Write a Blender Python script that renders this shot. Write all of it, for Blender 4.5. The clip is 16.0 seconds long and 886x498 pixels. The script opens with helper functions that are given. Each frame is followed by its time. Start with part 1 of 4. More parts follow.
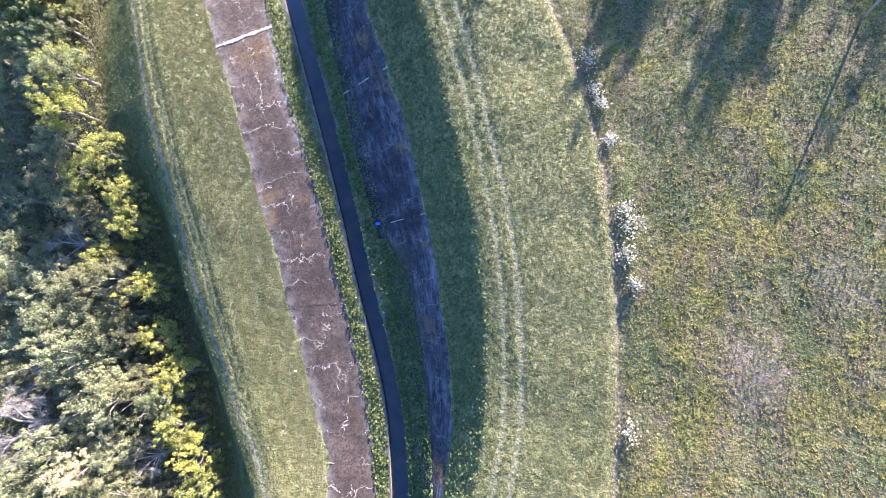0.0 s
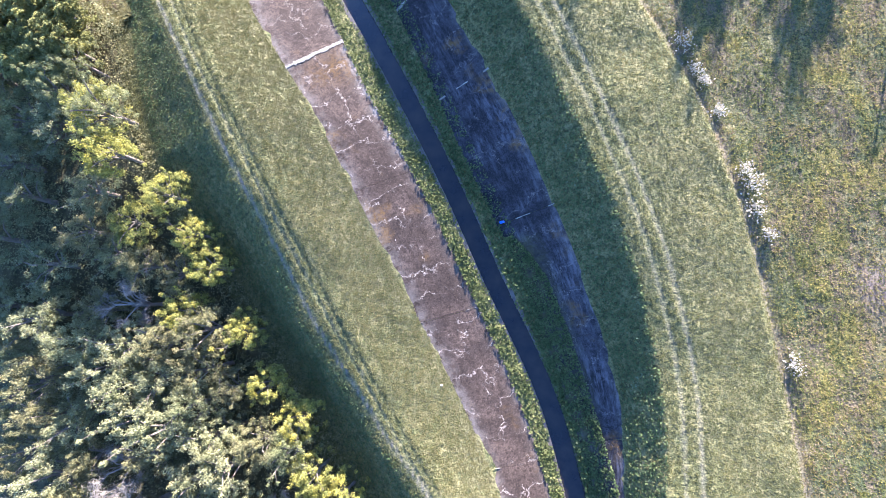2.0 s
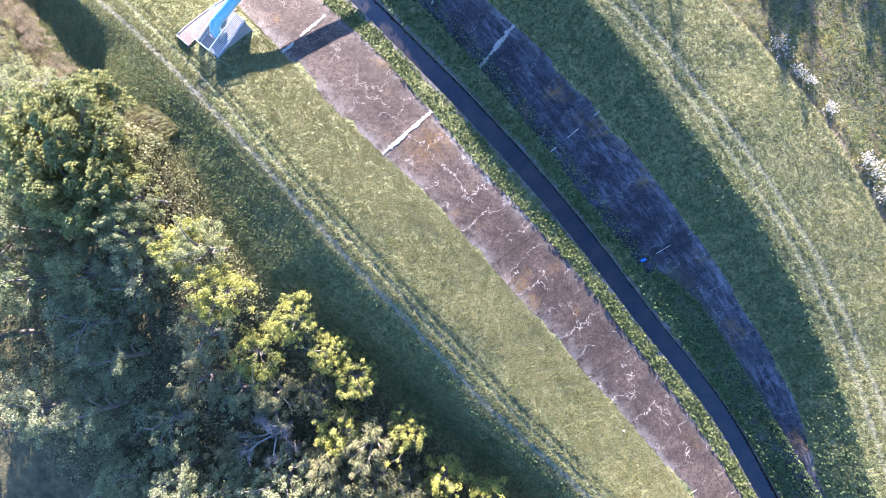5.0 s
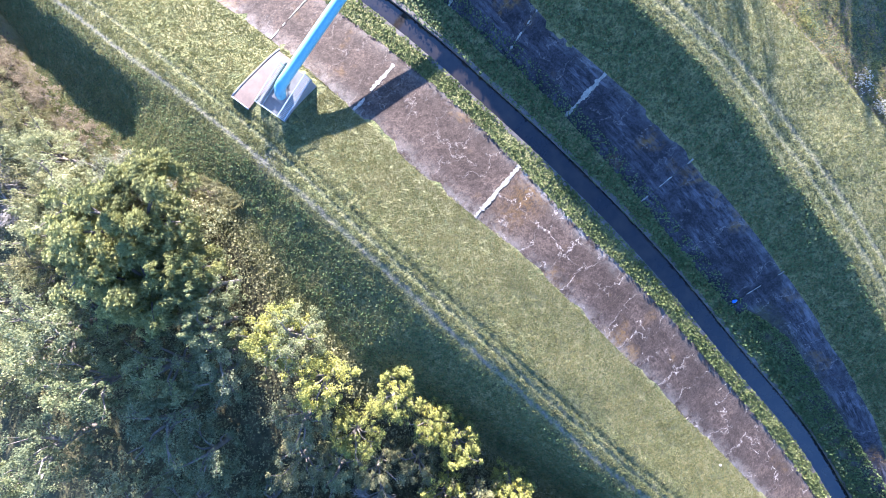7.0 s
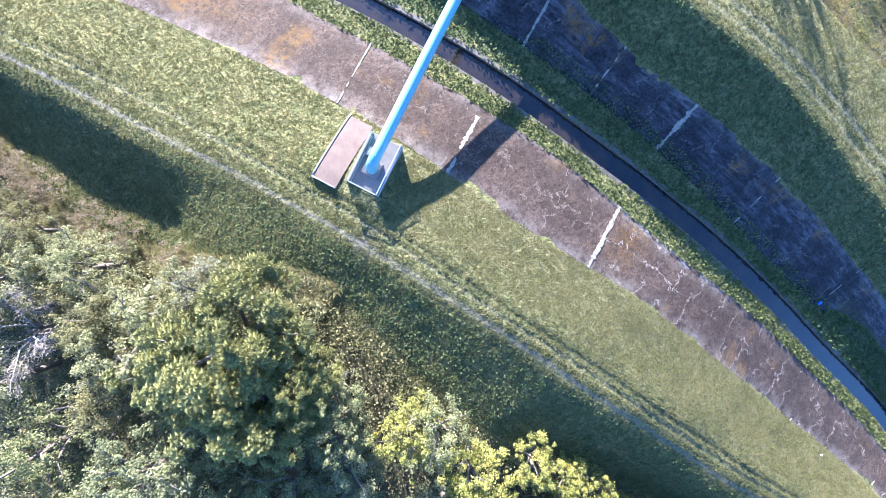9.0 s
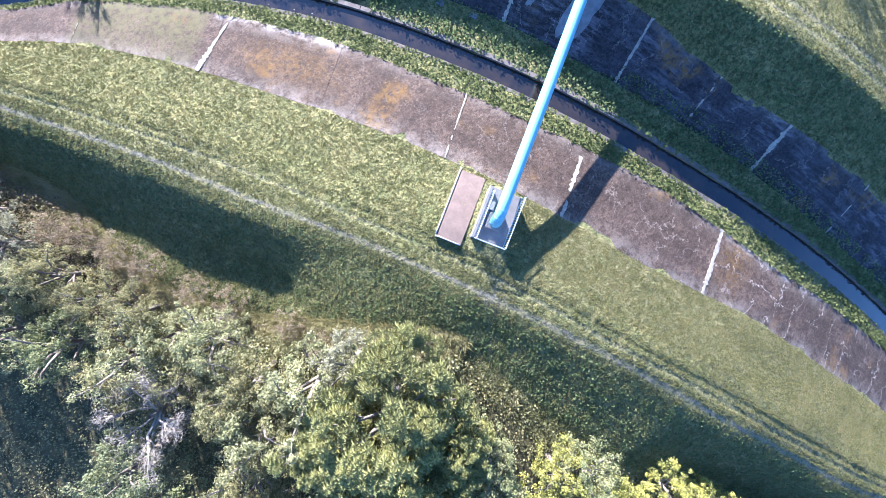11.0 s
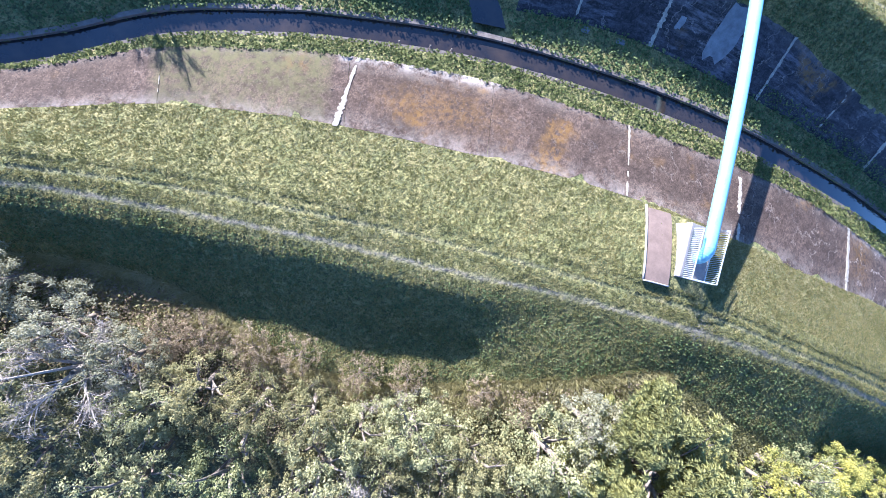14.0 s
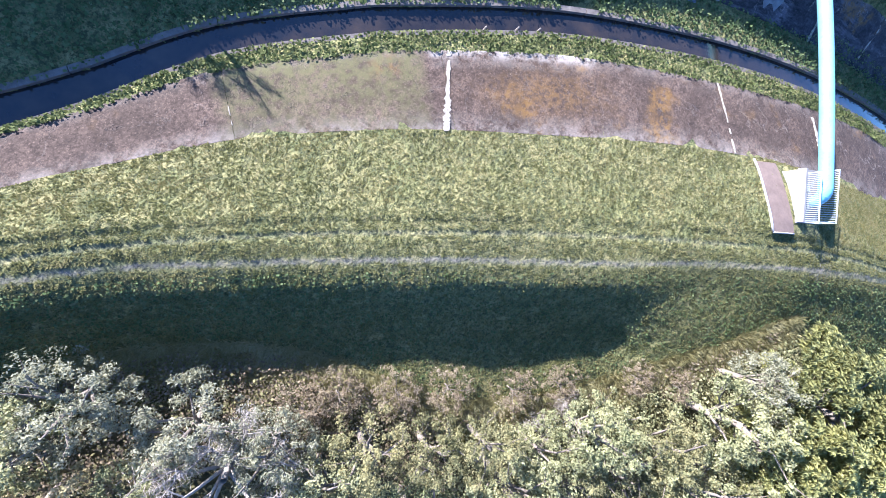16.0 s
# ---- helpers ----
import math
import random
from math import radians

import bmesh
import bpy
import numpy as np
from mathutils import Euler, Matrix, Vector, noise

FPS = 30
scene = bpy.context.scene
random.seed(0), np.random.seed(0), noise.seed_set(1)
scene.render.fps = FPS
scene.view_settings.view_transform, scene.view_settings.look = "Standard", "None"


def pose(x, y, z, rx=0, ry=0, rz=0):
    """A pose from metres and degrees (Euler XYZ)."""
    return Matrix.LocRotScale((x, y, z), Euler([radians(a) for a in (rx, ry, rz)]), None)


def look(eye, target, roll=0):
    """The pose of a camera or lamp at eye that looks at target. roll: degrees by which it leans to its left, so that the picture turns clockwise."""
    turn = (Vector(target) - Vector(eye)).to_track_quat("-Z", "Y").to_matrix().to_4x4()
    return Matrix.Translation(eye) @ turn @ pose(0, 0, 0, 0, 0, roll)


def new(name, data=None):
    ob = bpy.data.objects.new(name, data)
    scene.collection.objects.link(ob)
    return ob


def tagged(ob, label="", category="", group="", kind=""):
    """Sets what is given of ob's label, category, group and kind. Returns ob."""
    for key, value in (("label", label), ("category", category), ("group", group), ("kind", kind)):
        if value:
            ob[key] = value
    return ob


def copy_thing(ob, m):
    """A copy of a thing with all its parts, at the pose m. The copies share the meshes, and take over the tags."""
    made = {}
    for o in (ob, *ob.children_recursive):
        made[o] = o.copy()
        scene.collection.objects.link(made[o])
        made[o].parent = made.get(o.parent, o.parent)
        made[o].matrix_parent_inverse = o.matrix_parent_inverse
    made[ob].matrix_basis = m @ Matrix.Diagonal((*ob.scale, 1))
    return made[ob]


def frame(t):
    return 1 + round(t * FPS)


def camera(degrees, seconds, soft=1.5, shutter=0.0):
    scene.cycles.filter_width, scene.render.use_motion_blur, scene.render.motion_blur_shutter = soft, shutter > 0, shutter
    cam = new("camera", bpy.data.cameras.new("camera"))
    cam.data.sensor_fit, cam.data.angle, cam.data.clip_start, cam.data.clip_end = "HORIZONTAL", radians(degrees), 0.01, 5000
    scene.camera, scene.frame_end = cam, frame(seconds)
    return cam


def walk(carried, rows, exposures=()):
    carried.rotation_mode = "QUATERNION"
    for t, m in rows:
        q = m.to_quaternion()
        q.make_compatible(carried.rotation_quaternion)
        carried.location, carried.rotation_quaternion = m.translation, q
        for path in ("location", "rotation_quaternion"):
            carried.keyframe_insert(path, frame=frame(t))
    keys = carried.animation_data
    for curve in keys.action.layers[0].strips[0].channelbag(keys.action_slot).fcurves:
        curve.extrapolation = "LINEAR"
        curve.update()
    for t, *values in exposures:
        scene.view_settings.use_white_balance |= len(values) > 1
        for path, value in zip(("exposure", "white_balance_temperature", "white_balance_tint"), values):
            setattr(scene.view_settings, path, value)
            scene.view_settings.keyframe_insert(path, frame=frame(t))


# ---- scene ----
cam = camera(100.0, 16.0, soft=0.5)
# seconds, eye (m), turn (degrees, Euler XYZ)
ROWS = [
    (0.0, 13.613, -9.531, 33.694, 9.894, 18.684, 2.864),
    (0.5, 9.502, -9.627, 35.322, 9.298, 16.984, 0.130),
    (1.0, 5.103, -9.587, 36.737, 8.939, 14.947, -2.026),
    (1.5, 1.493, -9.577, 37.773, 8.159, 13.732, -5.474),
    (2.0, -3.483, -9.669, 38.617, 8.040, 11.994, -8.372),
    (2.5, -6.525, -8.940, 39.290, 7.944, 12.082, -13.687),
    (3.0, -9.121, -6.977, 39.913, 6.785, 11.199, -16.354),
    (3.5, -11.498, -5.344, 40.232, 6.331, 10.745, -18.675),
    (4.0, -13.829, -2.584, 40.787, 5.023, 9.702, -20.468),
    (6.5, -22.213, 12.501, 41.555, -0.343, 6.150, -26.724),
    (7.0, -24.345, 15.748, 41.476, -1.239, 4.559, -27.837),
    (7.5, -26.649, 18.971, 41.143, -1.531, 2.700, -30.395),
    (8.0, -28.795, 22.288, 40.700, -2.096, 1.029, -32.803),
    (8.5, -30.687, 25.338, 40.198, -2.452, -0.373, -34.330),
    (9.0, -32.460, 28.547, 39.559, -2.994, -1.912, -36.231),
    (11.5, -39.855, 41.688, 38.780, -2.882, -4.203, -43.085),
    (12.0, -41.568, 44.967, 38.088, -3.319, -5.732, -44.509),
    (12.5, -43.225, 48.262, 37.261, -3.755, -7.421, -46.020),
    (13.0, -44.941, 51.275, 36.299, -3.831, -9.008, -46.747),
    (13.5, -46.693, 54.356, 35.220, -4.161, -10.683, -47.652),
    (14.0, -48.444, 57.353, 33.955, -4.210, -12.464, -49.281),
    (14.5, -50.131, 60.321, 32.498, -4.161, -14.369, -50.851),
    (15.0, -51.819, 63.487, 30.865, -4.299, -16.574, -52.848),
    (15.5, -53.450, 66.390, 29.075, -3.835, -18.627, -55.499),
    (16.0, -54.905, 68.795, 27.378, -2.580, -20.696, -60.929),
]
walk(cam, [(t, pose(x, y, z, rx, ry, rz)) for t, x, y, z, rx, ry, rz in ROWS], [(0.0, 3.08, 5400, 28), (4.0, 3.26, 5420, 28), (6.5, 3.18, 5200, 26), (9.0, 2.97, 5080, 24), (11.5, 2.80, 5040, 24), (16.0, 2.57, 5020, 24)])

# ---- daylight ----
SUN_AZ = Vector((0.375, 0.927))          # towards the sun, on the plan
SUN_EL = 12.9
world = bpy.data.worlds.new("sky")
scene.world = world
world.use_nodes = True
wn = world.node_tree.nodes
sky = wn.new("ShaderNodeTexSky")
sky.sky_type, sky.sun_disc = "NISHITA", False
sky.sun_elevation, sky.sun_rotation = radians(SUN_EL), math.atan2(SUN_AZ.x, SUN_AZ.y)
sky.air_density, sky.dust_density, sky.ozone_density = 1.0, 0.3, 4.0
world.node_tree.links.new(sky.outputs["Color"], wn["Background"].inputs["Color"])
wn["Background"].inputs["Strength"].default_value = 0.086
sun = new("sun", bpy.data.lights.new("sun", "SUN"))
sun.data.energy, sun.data.angle, sun.data.color = 5.0, radians(0.53), (1.0, 0.88, 0.67)
sun_way = Vector((SUN_AZ.x, SUN_AZ.y, math.tan(radians(SUN_EL)) * SUN_AZ.length)).normalized()
sun.matrix_world = look(Vector((0, 0, 90)) + sun_way * 60, Vector((0, 0, 90)))

# ---- plan: the channel bends round CENTRE; s = degrees round it, n = metres outwards from the bend's radius ----
CENTRE, BEND = (-178.52, -31.86), 173.67
S_KNOTS = (-8, 0, 4, 8, 12, 16, 20, 24, 28, 32, 36, 40, 44, 52)
LINES = {
    "stream": (4, 3.21, 2.7, 0.58, -0.24, -0.99, -1.32, -0.81, -0.21, 0.49, 0.27, -0.1, -3.48, -5.78),
    "slab_low": (2.8, 1.24, -0.03, -1.79, -3.06, -4.33, -3.91, -3.9, -3.39, -2.37, -2.25, -2.33, -4.84, -6.94),
    "slab_top": (-1.91, -3.28, -5.25, -7.8, -9.2, -10.11, -11.27, -10.56, -9.77, -9.22, -8.24, -7.46, -8.17, -10.16),
    "rut_in": (-6.23, -7.88, -12.3, -15.48, -17.23, -18.14, -18.59, -17.87, -17.67, -16.81, -15.64, -14.07, -12.44, -11.73),
    "rut_out": (-6.31, -7.52, -13.19, -16.97, -18.55, -19.53, -19.57, -19.53, -19.25, -18.9, -17.49, -15.81, -13.55, -12.03),
    "toe": (-15.49, -17.56, -20.35, -23.76, -26.39, -27.91, -26.81, -23.99, -27.5, -31.05, -30.36, -22.93, -19.88, -17.96),
    "far_low": (5.74, 4.73, 4.07, 3.33, 2.05, 2.08, 2.45, 3.25, 4.67, 3.97, 3.83, 4, 3.66, 2.02),
    "far_top": (7.39, 6.65, 9.18, 8.79, 8.14, 7.37, 5.97, 9.02, 9.74, 9.85, 10.08, 10.37, 9.95, 7.97),
    "far_rut": (10.9, 10.7, 13.84, 14.79, 14.41, 13.99, 11.96, 12.32, 14.4, 15.41, 15.72, 15.85, 15.44, 13.94),
    "field": (18.2, 19.9, 21.6, 23.1, 23.5, 21.6, 22.2, 23.5, 24.3, 24.7, 24.82, 24.95, 24.98, 24.01),
}


def smooth_table(values):
    """A dense, rounded table of a line's offsets."""
    x = np.arange(-8, 52.01, 0.25)
    y = np.interp(x, S_KNOTS, values)
    k = np.hanning(19)
    k /= k.sum()
    return x, np.convolve(np.pad(y, 9, mode="edge"), k, mode="valid")


TABLES = {name: smooth_table(v) for name, v in LINES.items()}


def line(name, s):
    return np.interp(s, *TABLES[name])


def lay(s, n):
    a = np.radians(s)
    return CENTRE[0] + (BEND + n) * np.cos(a), CENTRE[1] + (BEND + n) * np.sin(a)


ZB = (6.613, -2.898, -2.969, 0.958, -3.201, -2.173, -13.208, 3.564, 4.623, -0.38, 5.569, 2.842, 6.483, -0.278, -0.33)


def base(s, n):
    """The lie of the land, without the banks."""
    u, v = (np.clip(s, 0.0, 39.5) - 20) / 20, np.clip(n, -38, 26) / 30
    u2 = np.minimum(u, 0.65)
    fall = 0.4 * np.clip(s - 36.5, 0, 6) * np.clip((n + 32) / 10, 0.2, 1)      # the land sinks upstream
    return sum(c * (u if k % 3 == 0 else u2) ** (k // 3) * v ** (k % 3) for k, c in enumerate(ZB)) - fall


def ripple(x, y, size, seed):
    """Soft, even unevenness between about -1 and 1."""
    r = np.random.RandomState(seed)
    out = 0
    for _ in range(7):
        a, f, p = r.uniform(0, 6.283), r.uniform(0.6, 1.6) / size, r.uniform(0, 6.283)
        out = out + np.sin((x * np.cos(a) + y * np.sin(a)) * f * 6.283 + p)
    return out / 3.5


def relief(s, n):
    """Height above the lie of the land: banks, bed, tracks."""
    s, n = np.broadcast_arrays(np.asarray(s, float), np.asarray(n, float))
    L = {k: line(k, s) for k in LINES}
    gentle = np.interp(s, (12.0, 17.0, 26.5, 30.5), (0, 1, 1, 0))
    gentle = gentle * gentle * (3 - 2 * gentle)   # the outer slope flattens by the crossing path
    low = np.interp(s, (12, 17, 27, 31), (-2.7, 0.95, 0.85, -1.5))
    shoulder = L["rut_out"] - 1.5
    steep = np.minimum(np.interp(s, (28, 32), (6.2, 5.0)), (shoulder - L["toe"]) * 0.85)
    steep = steep * (1 - gentle) + (shoulder - L["toe"]) * gentle
    rise = np.interp(s, (0, 2, 4, 6, 9, 13, 16, 20, 25, 30, 36), (1.0, 0.88, 0.76, 0.71, 0.69, 0.73, 0.92, 1.20, 1.30, 1.30, 1.24))     # the far bank is steeper downstream
    pit = -0.45 * np.exp(-(((s - 25.4) / 1.2) ** 4) - ((n + 13.5) / 3.6) ** 4)   # the pier stands on a low mound
    knots = [
        (np.full_like(s, -400.0), np.full_like(s, -3.0)), (L["toe"] - 6, low - 0.2), (L["toe"], low + 0.1), (shoulder - steep, low + 0.35 * (1 - gentle) + 0.1),
        (shoulder, np.full_like(s, 1.75)), (L["rut_out"], np.full_like(s, 2.0)), (L["rut_in"], np.full_like(s, 2.0)), (L["rut_in"] + 1.2, np.full_like(s, 1.85)),
        (L["slab_top"], np.full_like(s, 0.2)), (L["slab_low"], np.full_like(s, -1.0)), (L["stream"] - 1.02, np.full_like(s, -1.3)), (L["stream"] - 0.9, np.full_like(s, -2.0)),
        (L["stream"] + 0.9, np.full_like(s, -2.0)), (L["stream"] + 1.02, np.full_like(s, -1.25)), (L["far_low"], np.full_like(s, -1.15)), (L["far_top"], -2.2 + 3.1 * rise),
        (L["far_rut"] - 1.4, -2.6 + 5.8 * rise), (L["far_rut"] + 2.2, -2.7 + 5.9 * rise), (L["field"], -3.2 + 5.9 * rise), (L["field"] + 0.7, -3.65 + 5.9 * rise),
        (L["field"] + 1.7, -3.55 + 5.9 * rise), (np.full_like(s, 60.0), -6.4 + 5.9 * rise), (np.full_like(s, 140.0), np.full_like(s, -6.0)), (np.full_like(s, 6000.0), np.full_like(s, -6.0)),
    ]
    xs, zs = np.stack([k[0] for k in knots]), np.stack([k[1] for k in knots])
    out = np.zeros_like(s)
    for k in range(len(knots) - 1):
        a, b = xs[k], xs[k + 1]
        inside = (n >= a) & (n < b)
        u = np.clip((n - a) / np.maximum(b - a, 1e-6), 0, 1)
        out = np.where(inside, zs[k] + (zs[k + 1] - zs[k]) * u, out)
    for rut, deep in ((L["rut_out"], 0.03), (L["rut_in"], 0.12), (L["rut_in"] + 0.75, 0.10), (L["far_rut"], 0.025), (L["far_rut"] + 1.35, 0.03)):
        out = out - deep * np.exp(-((n - rut) / 0.26) ** 2)
    # a side ditch comes in through the far bank
    ditch = np.exp(-((s - 31.4 - 0.12 * (n - 2.6)) / (0.42 + 0.02 * np.clip(n, 0, 10))) ** 4) * (n > L["stream"] + 0.9) * np.clip((9.0 - n) / 3.0, 0, 1)
    return np.where(ditch > 0.02, out + (np.minimum(-2.0, out) - out) * ditch, out) - pit


def height(s, n, rough=True):
    z = base(s, n) + relief(s, n)
    if rough:
        x, y = lay(s, n)
        flat = np.clip(np.maximum(line("slab_top", s) - n, n - line("far_top", s)) / 2.0, 0.1, 1.0)
        z = z + flat * (0.07 * ripple(x, y, 7.0, 3) + 0.02 * ripple(x, y, 2.3, 4))
    return z


def spot(s, n, up=0.0):
    x, y = lay(s, n)
    return Vector((float(x), float(y), float(height(s, n)) + up))


# ---- materials ----
def material(name, rough=0.8, metal=0.0, spec=0.3):
    m = bpy.data.materials.new(name)
    m.use_nodes = True
    b = m.node_tree.nodes["Principled BSDF"]
    b.inputs["Roughness"].default_value, b.inputs["Metallic"].default_value = rough, metal
    b.inputs["Specular IOR Level"].default_value = spec
    return m, m.node_tree, b


def node(tree, kind, **inputs):
    made = tree.nodes.new(kind)
    for key, value in inputs.items():
        made.inputs[key.replace("_", " ")].default_value = value
    return made


def place(tree):
    return tree.nodes.new("ShaderNodeTexCoord").outputs["Object"]


def grain(tree, where, scale, detail=4.0, rough=0.6, stretch=None):
    if stretch:
        mp = tree.nodes.new("ShaderNodeMapping")
        mp.inputs["Scale"].default_value = stretch
        tree.links.new(where, mp.inputs["Vector"])
        where = mp.outputs["Vector"]
    n = node(tree, "ShaderNodeTexNoise", Scale=scale, Detail=detail, Roughness=rough)
    tree.links.new(where, n.inputs["Vector"])
    return n.outputs["Fac"]


def ramp(tree, fac, stops):
    r = tree.nodes.new("ShaderNodeValToRGB")
    e = r.color_ramp.elements
    while len(e) < len(stops):
        e.new(0.5)
    for k, (at, c) in enumerate(stops):
        e[k].position, e[k].color = at, (*c, 1) if len(c) == 3 else c
    tree.links.new(fac, r.inputs["Fac"])
    return r.outputs["Color"]


def level(tree, fac, low, high, to_low=0.0, to_high=1.0):
    r = tree.nodes.new("ShaderNodeMapRange")
    for key, value in (("From Min", low), ("From Max", high), ("To Min", to_low), ("To Max", to_high)):
        r.inputs[key].default_value = value
    tree.links.new(fac, r.inputs["Value"])
    return r.outputs["Result"]


def blend(tree, fac, a, b, kind="MIX"):
    m = tree.nodes.new("ShaderNodeMix")
    m.data_type, m.blend_type = "RGBA", kind
    for sock, v in ((m.inputs[0], fac), (m.inputs[6], a), (m.inputs[7], b)):
        if hasattr(v, "links"):
            tree.links.new(v, sock)
        else:
            sock.default_value = v if isinstance(v, (int, float)) else (*v, 1)
    return m.outputs[2]


def calc(tree, op, a, b):
    m = tree.nodes.new("ShaderNodeMath")
    m.operation = op
    for sock, v in zip(m.inputs, (a, b)):
        if hasattr(v, "links"):
            tree.links.new(v, sock)
        else:
            sock.default_value = v
    return m.outputs[0]


def bump(tree, shader, fac, strength=0.5, distance=0.05):
    b = node(tree, "ShaderNodeBump", Strength=strength, Distance=distance)
    tree.links.new(fac, b.inputs["Height"])
    tree.links.new(b.outputs["Normal"], shader.inputs["Normal"])


def attribute(tree, name):
    a = tree.nodes.new("ShaderNodeAttribute")
    a.attribute_name = name
    return a.outputs["Fac"]


def paint(tree, shader, colour):
    tree.links.new(colour, shader.inputs["Base Color"])


def make_ground():
    m, t, b = material("turf_and_soil", 0.95, 0, 0.1)
    p = place(t)
    big, mid, fine = grain(t, p, 0.12, 3), grain(t, p, 0.9, 4), grain(t, p, 7.0, 4, 0.7)
    turf = ramp(t, big, [(0.3, (0.099, 0.115, 0.046)), (0.5, (0.172, 0.177, 0.071)), (0.7, (0.238, 0.221, 0.099))])
    turf = blend(t, level(t, mid, 0.40, 0.62), turf, (0.257, 0.234, 0.099))
    turf = blend(t, level(t, grain(t, p, 2.6, 4, 0.75), 0.47, 0.58, 0, 0.85), turf, (0.059, 0.071, 0.032))
    turf = blend(t, level(t, fine, 0.50, 0.62, 0, 0.55), turf, (0.046, 0.054, 0.025))
    straw = blend(t, fine, (0.297, 0.267, 0.139), (0.162, 0.145, 0.069))
    dry = calc(t, "MULTIPLY", attribute(t, "dry"), level(t, mid, 0.25, 0.6))
    c = blend(t, dry, turf, straw)
    weedy = blend(t, level(t, grain(t, p, 0.35, 5, 0.7), 0.4, 0.62), (0.105, 0.130, 0.055), (0.259, 0.234, 0.115))
    weedy = blend(t, level(t, grain(t, p, 0.12, 5, 0.7), 0.50, 0.57, 0, 0.9), weedy, (0.294, 0.241, 0.056))
    weedy = blend(t, level(t, grain(t, p, 0.7, 4, 0.7, (1, 0.3, 1)), 0.48, 0.58, 0, 0.85), weedy, (0.203, 0.150, 0.098))
    weedy = blend(t, level(t, grain(t, p, 1.8, 5, 0.75), 0.50, 0.58, 0, 0.8), weedy, (0.049, 0.062, 0.025))
    weedy = blend(t, level(t, fine, 0.42, 0.62, 0, 0.8), weedy, (0.059, 0.063, 0.032))
    c = blend(t, attribute(t, "weedy"), c, weedy)
    c = blend(t, attribute(t, "bare"), c, blend(t, fine, (0.29, 0.225, 0.165), (0.17, 0.135, 0.10)))
    litter = blend(t, level(t, mid, 0.3, 0.7), (0.050, 0.050, 0.026), (0.150, 0.130, 0.065))
    c = blend(t, attribute(t, "litter"), c, litter)
    soil = blend(t, level(t, fine, 0.3, 0.75), (0.266, 0.240, 0.204), (0.155, 0.137, 0.111))
    worn = calc(t, "MULTIPLY", attribute(t, "worn"), level(t, grain(t, p, 2.2, 4), 0.34, 0.58, 0.25, 1.0))
    c = blend(t, worn, c, soil)
    paint(t, b, c)
    coarse = calc(t, "ADD", calc(t, "MULTIPLY", grain(t, p, 2.4, 4), 1.5), calc(t, "MULTIPLY", grain(t, p, 1.1, 4), 2.2))
    bump(t, b, calc(t, "ADD", calc(t, "ADD", calc(t, "MULTIPLY", fine, 0.7), calc(t, "MULTIPLY", grain(t, p, 24, 3), 0.3)), coarse), 1.0, 0.22)
    return m


